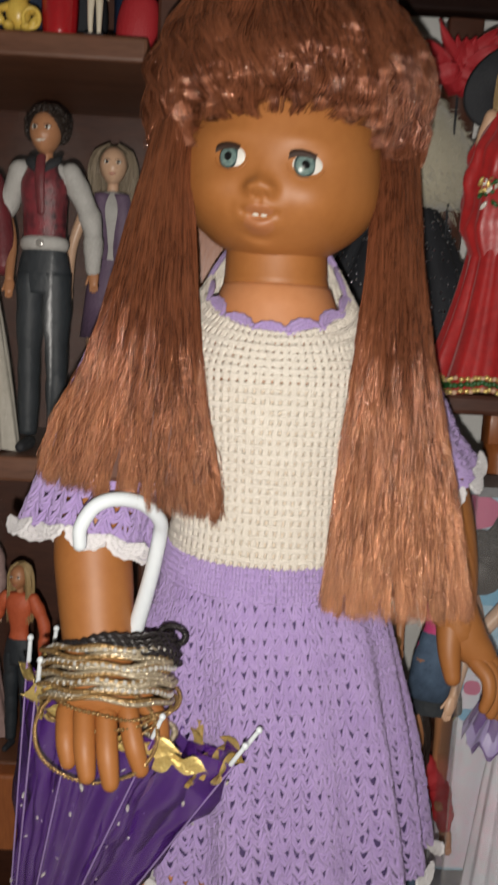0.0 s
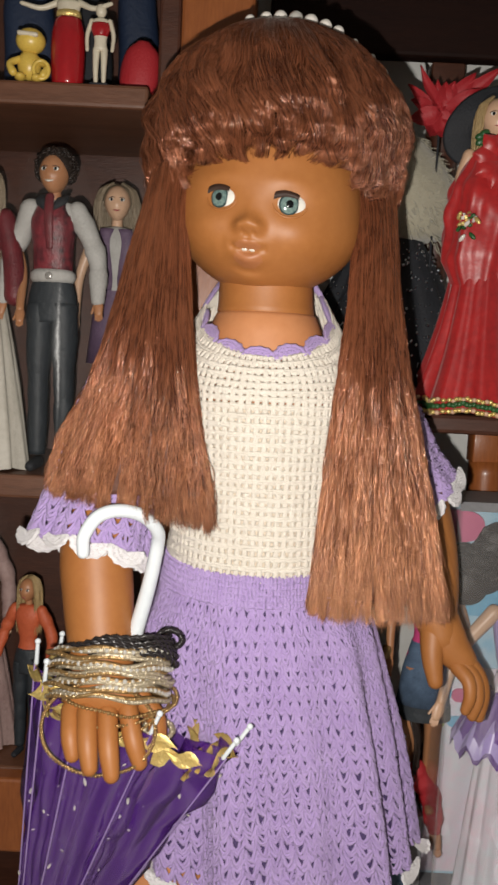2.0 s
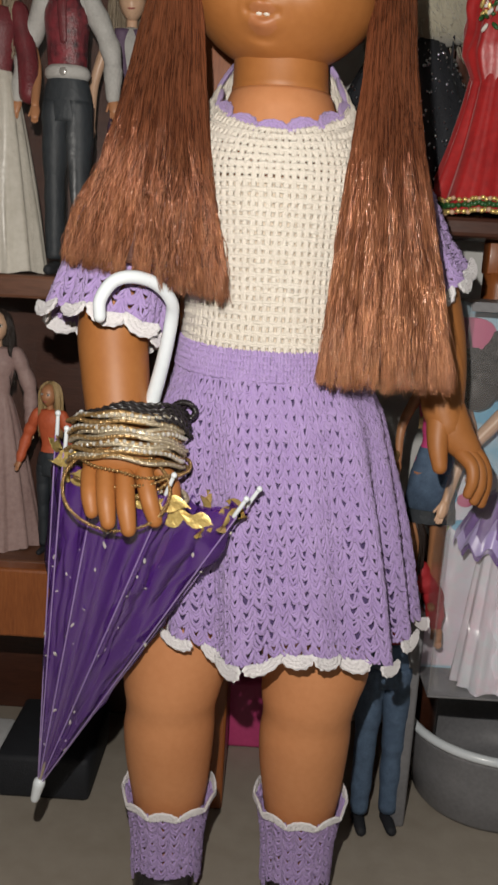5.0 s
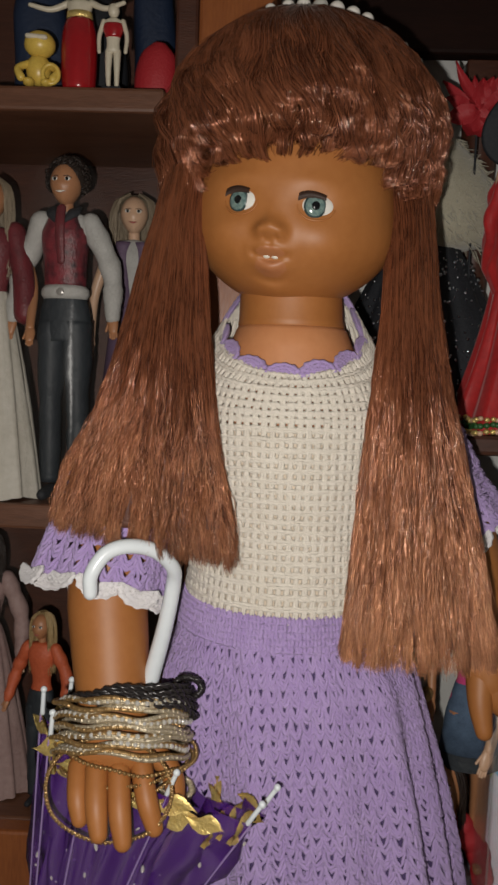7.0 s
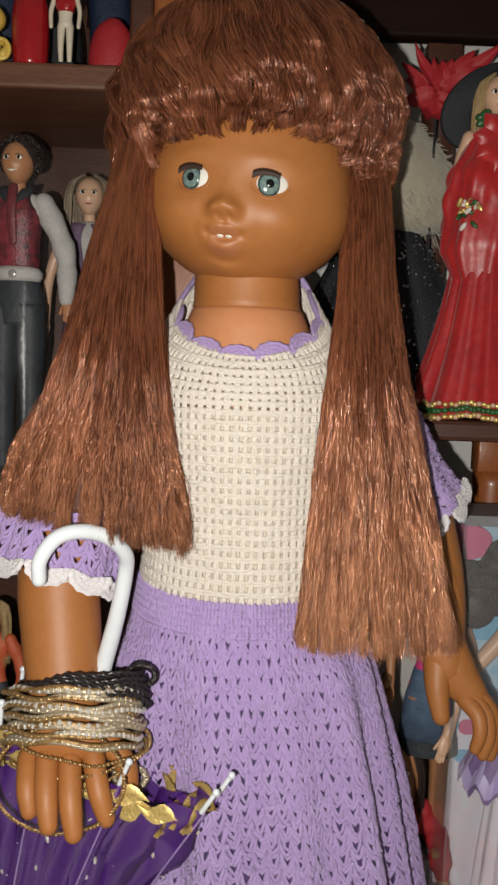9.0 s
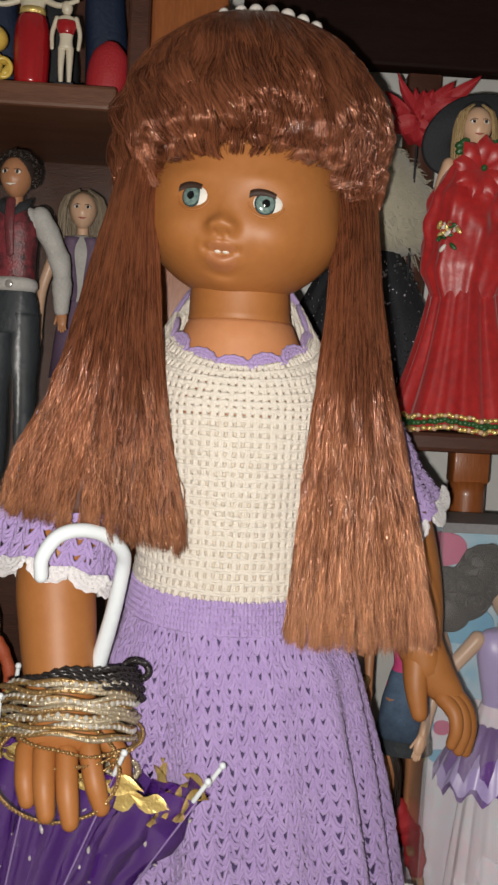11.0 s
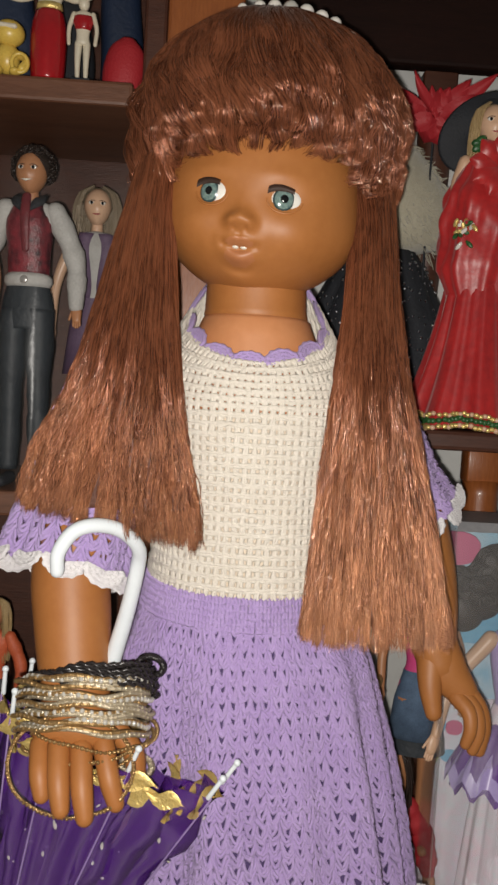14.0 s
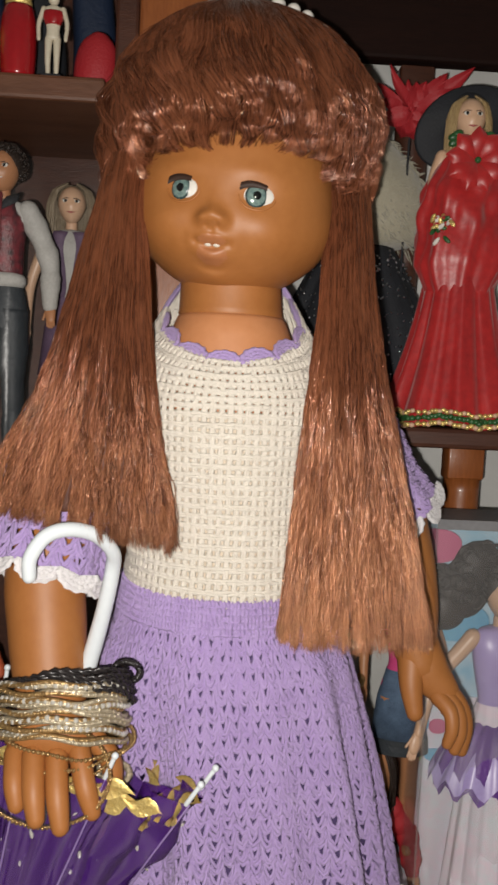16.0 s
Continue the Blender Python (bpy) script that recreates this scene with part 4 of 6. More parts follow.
# ---- wooden furniture ----
def bookcase():
    top = holder("bookcase", "dark wooden bookcase filled with small dolls", "bookcase", place=(-0.45, 0.83, 0.0))
    inv = top.matrix_world.inverted()

    def board(name, lo, hi, mat=SHELF_WOOD, label="", edge=0.003):
        s = Shape()
        slab(s, lo, hi, mat, edge)
        return s.move(inv).part(name, top, label, smooth=False)
    for z, d in ((0.903, 0.0200), (0.552, 0.0220), (1.270, 0.020)):
        board("shelf", (-0.86, 0.718, z), (-0.092, 0.915, z + d))
    board("back_panel", (-0.86, 0.918, 0.0), (-0.088, 0.930, 1.75), WOOD)
    board("upright", (-0.088, 0.745, 0.0), (-0.068, 0.930, 1.75), WOOD, "dark red inner side")
    board("upright", (-0.0675, 0.738, 0.0), (-0.002, 0.930, 1.75), POST_WOOD, "orange-brown front post")
    board("upright", (-0.885, 0.720, 0.0), (-0.862, 0.930, 1.75), WOOD)
    board("top", (-0.885, 0.715, 1.752), (-0.002, 0.930, 1.78), WOOD)
    board("base_board", (-0.86, 0.716, 0.205), (-0.090, 0.738, 0.280), POST_WOOD, "orange-brown plinth board")
    board("shelf", (-0.86, 0.7385, 0.258), (-0.090, 0.915, 0.280))


bookcase()


def turned(s, x, y, z0, z1, r, mat):
    """A turned post: rings, vase and taper between two square blocks."""
    h = z1 - z0
    prof = [(0.0, 0.62), (0.05, 0.66), (0.10, 0.86), (0.14, 0.70), (0.17, 0.98), (0.20, 0.74), (0.24, 0.96), (0.28, 0.80), (0.45, 1.0), (0.62, 1.08), (0.72, 0.92), (0.76, 1.14), (0.79, 0.96), (0.82, 1.16), (1.0, 1.16)]
    rings(s, smooth_rows([(x, y, z0 + h * a, r * b, r * b) for a, b in prof], 60), mat, 28)
    return s


def plant_stand():
    top = holder("display_rack", "dark wooden rack with turned legs holding dressed dolls", "rack", place=(0.40, 0.85, 0.0))
    inv = top.matrix_world.inverted()
    s = Shape()
    slab(s, (0.085, 0.722, 0.630), (0.78, 0.934, 0.648), WOOD, 0.004)
    s.move(inv).part("shelf", top, "dark red shelf board", smooth=False)
    s = Shape()
    slab(s, (0.012, 0.872, 1.0110), (0.78, 0.896, 1.130), BLACK_WOOD, 0.004)
    s.move(inv).part("top", top, "nearly black top rail", smooth=False)
    for x, y, z0, z1, r in ((0.2010, 0.885, 0.648, 1.006, 0.0150), (0.70, 0.885, 0.648, 1.006, 0.0155), (0.2515, 0.800, 0.300, 0.630, 0.0150), (0.70, 0.800, 0.300, 0.630, 0.0150)):
        s = Shape()
        turned(s, x, y, z0, z1 - 0.052 if z0 > 0.5 else z1 - 0.032, r, POST_WOOD if z0 < 0.5 else WOOD)
        slab(s, (x - 0.0175, y - 0.013, z1 - 0.054 if z0 > 0.5 else z1 - 0.034), (x + 0.0175, y + 0.013, z1), POST_WOOD if z0 < 0.5 else WOOD, 0.002)
        s.move(inv).part("turned_leg", top, "turned brown leg" if z0 < 0.5 else "turned dark red post")
    s = Shape()
    slab(s, (0.215, 0.770, 0.276), (0.78, 0.934, 0.300), WOOD, 0.004)
    s.move(inv).part("shelf", top, smooth=False)
    for x in (0.235, 0.74):
        s = Shape()
        tube(s, [(x, 0.85, 0.0), (x, 0.85, 0.277)], [0.014, 0.020], WOOD, 16, round_end=False)
        s.move(inv).part("foot", top)


plant_stand()

# ---- small dolls ----
TAN = material("tan_vinyl", (0.40, 0.185, 0.088), 0.45, (0.35, 0.155, 0.070), 60)
PALE = material("pale_vinyl", (0.62, 0.40, 0.27), 0.4, (0.56, 0.35, 0.22), 60)
BLOND = material("blond_doll_hair", (0.52, 0.38, 0.19), 0.35, (0.30, 0.19, 0.08), 120, stretch=(3, 3, 0.4), bump=0.8, bump_scale=900)
BROWN_HAIR = material("dark_doll_hair", (0.030, 0.018, 0.013), 0.4, (0.015, 0.009, 0.007), 120, bump=0.8, bump_scale=700)
FAIR_GREY = material("ash_doll_hair", (0.36, 0.29, 0.20), 0.45, (0.20, 0.15, 0.10), 120, stretch=(3, 3, 0.4), bump=0.8, bump_scale=900)
RED_SATIN = material("red_satin", (0.46, 0.018, 0.018), 0.40, (0.26, 0.008, 0.010), 24, bump=0.35, bump_scale=110, sheen=0.3)
MAROON = material("maroon_cloth", (0.16, 0.018, 0.025), 0.5, (0.08, 0.010, 0.014), 90, bump=0.6, bump_scale=500)
SHIRT = material("white_shirt", (0.46, 0.45, 0.43), 0.8, (0.34, 0.33, 0.31), 70, bump=0.6, bump_scale=300)
NAVY = material("dark_trouser", (0.013, 0.017, 0.022), 0.6, (0.024, 0.031, 0.038), 60, bump=0.8, bump_scale=160)
DENIM = material("denim", (0.10, 0.16, 0.25), 0.75, (0.045, 0.075, 0.13), 120, bump=0.8, bump_scale=1200)
RED_PLASTIC = material("red_plastic", (0.36, 0.010, 0.014), 0.22, (0.26, 0.008, 0.012), 30, coat=0.5)
WHITE_FIG = material("ivory_plastic", (0.66, 0.60, 0.48), 0.4, (0.50, 0.44, 0.33), 150)
YELLOW = material("yellow_plastic", (0.70, 0.50, 0.10), 0.35, (0.52, 0.34, 0.06), 100)
BLUE_CLOTH = material("dark_blue_cloth", (0.010, 0.022, 0.055), 0.6, (0.008, 0.016, 0.04), 50, bump=0.6, bump_scale=200)
BLACK_CLOTH = material("black_cloth", (0.008, 0.009, 0.012), 0.75, (0.014, 0.016, 0.022), 60, bump=0.6, bump_scale=500)
SEQUIN = material("sequin", (0.75, 0.78, 0.82), 0.12, (0.35, 0.38, 0.45), 300, metal=1.0)
GREEN_LEAF = material("green_ribbon", (0.030, 0.12, 0.035), 0.4, (0.012, 0.06, 0.016), 90, bump=0.5, bump_scale=400)
CREAM_FUR = material("cream_fur", (0.43, 0.40, 0.31), 0.9, (0.33, 0.30, 0.22), 60, bump=1.0, bump_scale=600, sheen=0.5)
ORANGE = material("orange_cloth", (0.55, 0.12, 0.045), 0.6, (0.40, 0.07, 0.025), 60, bump=0.5, bump_scale=400)
ROSE = material("faded_rose_cloth", (0.36, 0.25, 0.23), 0.65, (0.24, 0.15, 0.14), 30, bump=0.7, bump_scale=250)
GOWN_WHITE = material("grey_white_cloth", (0.52, 0.49, 0.43), 0.6, (0.40, 0.37, 0.31), 25, bump=0.7, bump_scale=220)
PINK = material("bright_pink", (0.60, 0.07, 0.22), 0.4, (0.50, 0.05, 0.18), 30)
LAVENDER = material("lavender_satin", (0.44, 0.36, 0.66), 0.35, (0.36, 0.28, 0.56), 60)
DEEP_PURPLE = material("purple_net", (0.16, 0.06, 0.30), 0.5, (0.09, 0.03, 0.20), 60, bump=0.7, bump_scale=300)
VIOLET_VEST = material("mauve_vest", (0.15, 0.10, 0.16), 0.6, (0.09, 0.055, 0.10), 70, bump=0.5, bump_scale=400)
RED_CLOTH = material("red_cloth", (0.36, 0.020, 0.028), 0.6, (0.36, 0.014, 0.020), 60, bump=0.5, bump_scale=500)


ROSE_LIP = material("painted_rose_lip", (0.42, 0.10, 0.09), 0.35)


def doll_head(s, h, skin, hair, hair_kind, face):
    """Head with tapered jaw, brow, nose, painted eyes and lips, and hair of many thin locks."""
    z0 = 0.925 * h
    nu, nv = 28, 20
    a = np.linspace(0, np.pi, nv + 1)[:, None]
    b = np.linspace(0, 2 * np.pi, nu, endpoint=False)[None]
    x, y, z = np.sin(a) * np.cos(b), np.sin(a) * np.sin(b), np.cos(a) * np.ones_like(b)
    jaw = 1 - 0.26 * np.clip(-z, 0, 1) ** 1.3
    front = np.clip(-y, 0, 1)
    relief = 0.16 * np.exp(-(x / 0.16) ** 2 - ((z + 0.16) / 0.13) ** 2) + 0.07 * np.exp(-(x / 0.30) ** 2 - ((z + 0.46) / 0.12) ** 2) + 0.08 * np.exp(-(x / 0.22) ** 2 - ((z + 0.80) / 0.16) ** 2)
    for k in (-1, 1):
        relief = relief - 0.07 * np.exp(-((x - 0.38 * k) / 0.20) ** 2 - ((z - 0.14) / 0.14) ** 2) + 0.05 * np.exp(-((x - 0.50 * k) / 0.22) ** 2 - ((z + 0.22) / 0.2) ** 2)
    v = np.stack([x * jaw * 0.046 * h, (y - relief * (front > 0.2)) * 0.048 * h - 0.002, z * 0.062 * h + z0], -1).reshape(-1, 3)
    s.put(v, grid_faces(nv + 1, nu)[:, ::-1], mat=skin)
    if face:
        for k in (-1, 1):
            sphere(s, (0.0185 * h * k, -0.0425 * h - 0.002, z0 + 0.008 * h), (0.0095 * h, 0.003 * h, 0.0060 * h), EYE_WHITE, 10, 8)
            sphere(s, (0.0180 * h * k, -0.0445 * h - 0.002, z0 + 0.008 * h), (0.0052 * h, 0.0018 * h, 0.0056 * h), PUPIL, 8, 6)
            tube(s, spline([(0.008 * h * k, -0.045 * h - 0.002, z0 + 0.0150 * h), (0.019 * h * k, -0.0440 * h - 0.002, z0 + 0.0165 * h), (0.029 * h * k, -0.037 * h - 0.002, z0 + 0.0115 * h)], 7), 0.0011 * h, LASH, 6)
        tube(s, spline([(-0.013 * h, -0.0465 * h - 0.002, z0 - 0.0275 * h), (0, -0.0515 * h - 0.002, z0 - 0.0300 * h), (0.013 * h, -0.0465 * h - 0.002, z0 - 0.0275 * h)], 7), [0.001 * h, 0.0034 * h, 0.001 * h], ROSE_LIP, 8)
    rng = np.random.default_rng(int(h * 10000))
    k = 10
    t = np.linspace(0, 1, k)[None]
    if hair_kind == "short":
        sphere(s, (0, 0.010 * h, z0 + 0.020 * h), (0.056 * h, 0.052 * h, 0.056 * h), hair, 24, 16)
        # close curls over the crown and down beside the ears
        n = 420
        az, el = rng.uniform(-np.pi, np.pi, (n, 1)), np.radians(rng.uniform(-25, 90, (n, 1)))
        keep = (abs(az) < np.radians(112)) | (el > np.radians(38))
        az, el = az[keep[:, 0]], el[keep[:, 0]]
        n = len(az)
        r = 0.058 * h + 0.006 * h * np.sin(np.pi * t) + rng.normal(0, 0.002 * h, (n, 1))
        a2, e2 = az + 0.14 * np.sin(5 * t + az * 9), el - 0.30 * t
        p = np.stack([np.cos(e2) * np.sin(a2) * r, np.cos(e2) * np.cos(a2) * r * 0.94 + 0.010 * h, z0 + 0.018 * h + np.sin(e2) * r], -1)
        strands(s, p, rng.uniform(0.0022, 0.0042, n) * h, hair)
        return
    sphere(s, (0, 0.012 * h, z0 + 0.018 * h), (0.051 * h, 0.047 * h, 0.051 * h), hair, 24, 16)
    n = 520
    length = {"long": 0.22, "bob": 0.12}[hair_kind]
    full = {"long": 1.0, "bob": 1.22}[hair_kind]
    az = rng.uniform(-1, 1, (n, 1)) * np.radians(138)
    drop = length * rng.uniform(0.8, 1.12, (n, 1))
    out = rng.uniform(0.97, 1.14, (n, 1)) * full
    ph = rng.random((n, 1)) * 6.3
    swell = np.interp(t[0], [0, 0.25, 0.5, 1.0], [0.30, 0.90, 1.06, 1.02])[None] * (1 + 0.05 * np.sin(11 * t + ph) * t)
    up = np.interp(t[0], [0, 0.2, 0.45], [0.072, 0.052, 0.0])[None] - drop * np.clip((t - 0.45) / 0.55, 0, 1)
    side = az * (1 - 0.10 * t)
    p = np.stack([np.sin(side) * 0.056 * h * swell * out, np.cos(side) * 0.054 * h * swell * out + 0.008 * h, z0 + h * up], -1)
    strands(s, p, rng.uniform(0.0016, 0.0034, n) * h, hair)


def figure(s, h, skin, hair, top, sleeve, lower, cloth, arms, hair_kind="long", gown=0.22, face=True, flare=0.75, waist=0.050):
    """A slim fashion doll h metres tall at the origin, facing the room: trunk, limbs, dress and hair in one skin."""
    def z(v):
        return h * v
    doll_head(s, h, skin, hair, hair_kind, face)
    tube(s, [(0, 0.004 * h, z(0.80)), (0, 0, z(0.885))], [0.022 * h, 0.019 * h], skin, 12)
    rings(s, smooth_rows([(0, 0, z(0.845), 0.020 * h, 0.020 * h), (0, 0, z(0.832), 0.062 * h, 0.034 * h), (0, -0.004 * h, z(0.78), 0.073 * h, 0.047 * h), (0, 0, z(0.70), 0.058 * h, 0.040 * h),
                          (0, 0, z(0.64), 0.048 * h, 0.034 * h), (0, 0, z(0.56), 0.070 * h, 0.044 * h), (0, 0, z(0.50), 0.074 * h, 0.046 * h)], 26), top, 26)
    wob = np.random.default_rng(int(h * 9000))
    for k, (out, fwd, drop) in zip((-1, 1), arms):
        sh = np.array([0.075 * h * k, 0, z(0.815)])
        el = sh + np.array([k * (out * 0.5 + 0.022), -fwd * 0.2 + 0.01, -drop * 0.5]) * h
        wr = sh + np.array([k * out, -fwd, -drop]) * h
        n = 26
        r = np.interp(np.linspace(0, 1, n), [0, 0.3, 0.55, 0.9, 1], [0.032, 0.033, 0.030, 0.026, 0.020]) if sleeve else np.interp(np.linspace(0, 1, n), [0, 0.5, 1], [0.022, 0.017, 0.013])
        if sleeve:
            # creases of the cloth
            r = r * (1 + 0.08 * np.sin(np.linspace(0, 21, n) + wob.random() * 6) + wob.normal(0, 0.03, n))
        tube(s, spline([sh, el, wr], n), r * h, sleeve or skin, 14)
        d = (wr - el) / np.linalg.norm(wr - el)
        tube(s, np.linspace(wr, wr + d * 0.040 * h, 5), [0.013 * h, 0.017 * h, 0.014 * h], skin, 10, 0.6)
        side = np.cross(d, (0, 1, 0))
        for q in (-0.009, -0.003, 0.003, 0.009):
            tube(s, [wr + d * 0.036 * h + side * q * h, wr + d * (0.068 - abs(q) * 0.8) * h + side * q * 1.1 * h], 0.0035 * h, skin, 6)
        tube(s, [wr + d * 0.015 * h - side * 0.013 * h, wr + d * 0.040 * h - side * 0.022 * h], 0.0038 * h, skin, 6)
    if lower == "gown":
        n, m = 84, 30
        rows = []
        for j in range(m):
            v = j / (m - 1)
            a = np.linspace(0, 2 * np.pi, n, endpoint=False)
            r = h * (waist + (gown - waist) * v**flare) * (1 + 0.085 * v**0.5 * np.sin(11 * a + 1.5 * np.sin(2 * a)) + 0.035 * v**0.5 * np.sin(23 * a + 2 * v) + 0.012 * np.sin(37 * a + 9 * v))
            rows.append(np.stack([r * np.cos(a), r * 0.80 * np.sin(a), np.full(n, z(0.645 - 0.640 * v)) + h * 0.006 * v * np.sin(6 * a)], -1))
        s.put(np.array(rows), grid_faces(m, n)[:, ::-1], mat=cloth)
    else:
        leg = cloth if lower == "trousers" else skin
        for k in (-1, 1):
            path = smooth_rows([(0.036 * h * k, 0, z(0.53), 0.040 * h, 0.046 * h), (0.040 * h * k, 0, z(0.42), 0.038 * h, 0.042 * h), (0.042 * h * k, 0, z(0.28), 0.030 * h, 0.033 * h), (0.043 * h * k, 0.004 * h, z(0.18), 0.029 * h, 0.031 * h),
                                (0.044 * h * k, 0.004 * h, z(0.05), 0.025 * h, 0.026 * h)], 34)
            if lower == "trousers":
                fold = 1 + 0.035 * np.sin(np.linspace(0, 26, 34) + k) + wob.normal(0, 0.018, 34)
                path[:, 3:] *= (fold * 1.08)[:, None]
            rings(s, path, leg, 18)
            tube(s, [(0.044 * h * k, 0.015 * h, z(0.022)), (0.046 * h * k, -0.05 * h, z(0.016))], [0.020 * h, 0.016 * h], skin if lower != "trousers" else BLACK_CLOTH, 10)
        if lower == "trousers":
            rings(s, smooth_rows([(0, 0, z(0.605), 0.060 * h, 0.043 * h), (0, 0, z(0.56), 0.074 * h, 0.048 * h), (0, 0, z(0.50), 0.080 * h, 0.052 * h), (0, 0, z(0.47), 0.074 * h, 0.048 * h)], 10), cloth, 26)
        if lower == "skirt":
            rings(s, [(0, 0, z(0.62), 0.054 * h, 0.040 * h), (0, 0, z(0.52), 0.080 * h, 0.056 * h), (0, 0, z(0.36), 0.098 * h, 0.066 * h), (0, 0, z(0.363), 0.092 * h, 0.061 * h)], cloth, 30, cap=False)
    return s


def small_doll(label, place, turn=0.0, lean=0.0, extra=None, group="small dolls", h=0.29, **kw):
    s = Shape()
    figure(s, h, **kw)
    if extra:
        extra(s, h)
    ob = s.thing("doll", label, "doll", group)
    ob.matrix_world = pose(*place, lean, 0, turn)
    return ob


def man_extra(s, h):
    # checked vest over the shirt, dark collar, shiny neck cloth, white waist sash, smiling teeth
    rings(s, smooth_rows([(0, -0.003 * h, h * 0.835, 0.050 * h, 0.040 * h), (0, -0.006 * h, h * 0.78, 0.070 * h, 0.054 * h), (0, -0.004 * h, h * 0.70, 0.064 * h, 0.048 * h), (0, 0, h * 0.630, 0.062 * h, 0.044 * h)], 20), CHECK_VEST, 28)
    tube(s, spline([(0, -0.045 * h, h * 0.85), (0.004 * h, -0.066 * h, h * 0.79), (0.008 * h, -0.062 * h, h * 0.70)], 10), [0.014 * h, 0.015 * h, 0.011 * h], MAROON, 12, 0.4)
    for k in (-1, 1):
        tube(s, spline([(0.030 * h * k, 0.012 * h, h * 0.858), (0.034 * h * k, -0.030 * h, h * 0.842), (0.012 * h * k, -0.056 * h, h * 0.812)], 10), [0.016 * h, 0.018 * h, 0.006 * h], BLACK_CLOTH, 10, 0.5)
    rings(s, [(0, 0, h * 0.594, 0.064 * h, 0.046 * h), (0, 0, h * 0.606, 0.072 * h, 0.053 * h), (0, 0, h * 0.622, 0.071 * h, 0.053 * h), (0, 0, h * 0.634, 0.060 * h, 0.046 * h)], SHIRT, 24)
    sphere(s, (0.004 * h, -0.054 * h, h * 0.612), (0.012 * h, 0.004 * h, 0.012 * h), CARD_GREY, 14, 8)
    tube(s, spline([(-0.014 * h, -0.0465 * h - 0.002, 0.8985 * h), (0, -0.0525 * h - 0.002, 0.8955 * h), (0.014 * h, -0.0465 * h - 0.002, 0.8985 * h)], 7), [0.001 * h, 0.0036 * h, 0.001 * h], TOOTH, 8)


CHECK_VEST = material("maroon_check_cloth", (0.20, 0.020, 0.030), 0.45, (0.030, 0.006, 0.010), 26, bump=0.6, bump_scale=500, amount=2.0)
CARD_GREY = material("pale_buckle", (0.55, 0.53, 0.50), 0.3, (0.40, 0.38, 0.36), 200, metal=0.6)
small_doll("male fashion doll in white shirt, maroon vest and dark trousers", (-0.1800, 0.752, 0.5745), -6, h=0.298, extra=man_extra, skin=TAN, hair=BROWN_HAIR, top=SHIRT, sleeve=SHIRT, lower="trousers", cloth=NAVY,
           arms=((0.075, 0.03, 0.28), (0.080, 0.03, 0.27)), hair_kind="short")


def vest_extra(s, h):
    for k in (-1, 1):
        rings(s, smooth_rows([(0.030 * h * k, -0.004 * h, h * 0.835, 0.034 * h, 0.040 * h), (0.038 * h * k, -0.004 * h, h * 0.76, 0.042 * h, 0.050 * h), (0.034 * h * k, 0, h * 0.62, 0.038 * h, 0.044 * h)], 12), VIOLET_VEST, 16)


small_doll("blond fashion doll in white top and mauve vest", (-0.1330, 0.822, 0.5745), 5, h=0.284, extra=vest_extra, skin=PALE, hair=FAIR_GREY, top=SHIRT, sleeve=None, lower="skirt", cloth=VIOLET_VEST,
           arms=((0.06, 0.02, 0.30), (0.06, 0.02, 0.30)), hair_kind="bob")


def gown_jacket(s, h):
    for k in (-1, 1):
        tube(s, spline([(0.07 * h * k, 0, h * 0.83), (0.10 * h * k, -0.02 * h, h * 0.70), (0.11 * h * k, -0.04 * h, h * 0.58)], 10), [0.034 * h, 0.034 * h, 0.036 * h], MAROON, 12)


small_doll("fashion doll in maroon jacket and long grey-white skirt", (-0.246, 0.752, 0.5745), 8, h=0.282, extra=gown_jacket, skin=TAN, hair=FAIR_GREY, top=MAROON, sleeve=None, lower="gown", cloth=GOWN_WHITE,
           arms=((0.05, 0.10, 0.30), (0.06, 0.10, 0.28)), gown=0.155)
small_doll("fashion doll in long faded rose dress", (-0.262, 0.790, 0.2805), 10, h=0.255, skin=PALE, hair=BROWN_HAIR, top=ROSE, sleeve=ROSE, lower="gown", cloth=ROSE, arms=((0.06, 0.05, 0.28), (0.06, 0.05, 0.28)), gown=0.17)
small_doll("small blond doll in orange top and dark trousers", (-0.200, 0.764, 0.2805), -14, h=0.186, skin=TAN, hair=BLOND, top=ORANGE, sleeve=ORANGE, lower="trousers", cloth=NAVY, arms=((0.08, 0.06, 0.26), (0.08, 0.05, 0.27)), group="small dolls")


def plastic_bag(label, place, w, d, h, seed):
    """A loose clear bag: closed round the sides, gathered at the top, full of creases."""
    rng = np.random.default_rng(seed)
    n, m = 90, 60
    a = np.linspace(0, 2 * np.pi, n, endpoint=False)[None]
    v = np.linspace(0, 1, m)[:, None]
    r = 1.0 - 0.45 * np.clip((v - 0.86) / 0.14, 0, 1) ** 2
    crease = np.zeros((m, n))
    for q in range(9):
        crease = crease + rng.uniform(0.004, 0.018) * np.sin(rng.integers(2, 9) * a + rng.uniform(-14, 14) * v + rng.random() * 6)
    ca, sa = np.cos(a), np.sin(a)
    ca, sa = np.sign(ca) * abs(ca) ** 0.75, np.sign(sa) * abs(sa) ** 0.75
    p = np.stack([w * r * (1 + crease) * ca, d * r * (1 + crease) * sa, h * v + 0 * a], -1)
    s = Shape()
    s.put(p, grid_faces(m, n), mat=BAG_FILM)
    ob = s.thing("plastic_bag", label, "plastic bag", "clear bags round the dolls")
    ob.visible_shadow = False
    ob.matrix_world = pose(*place)


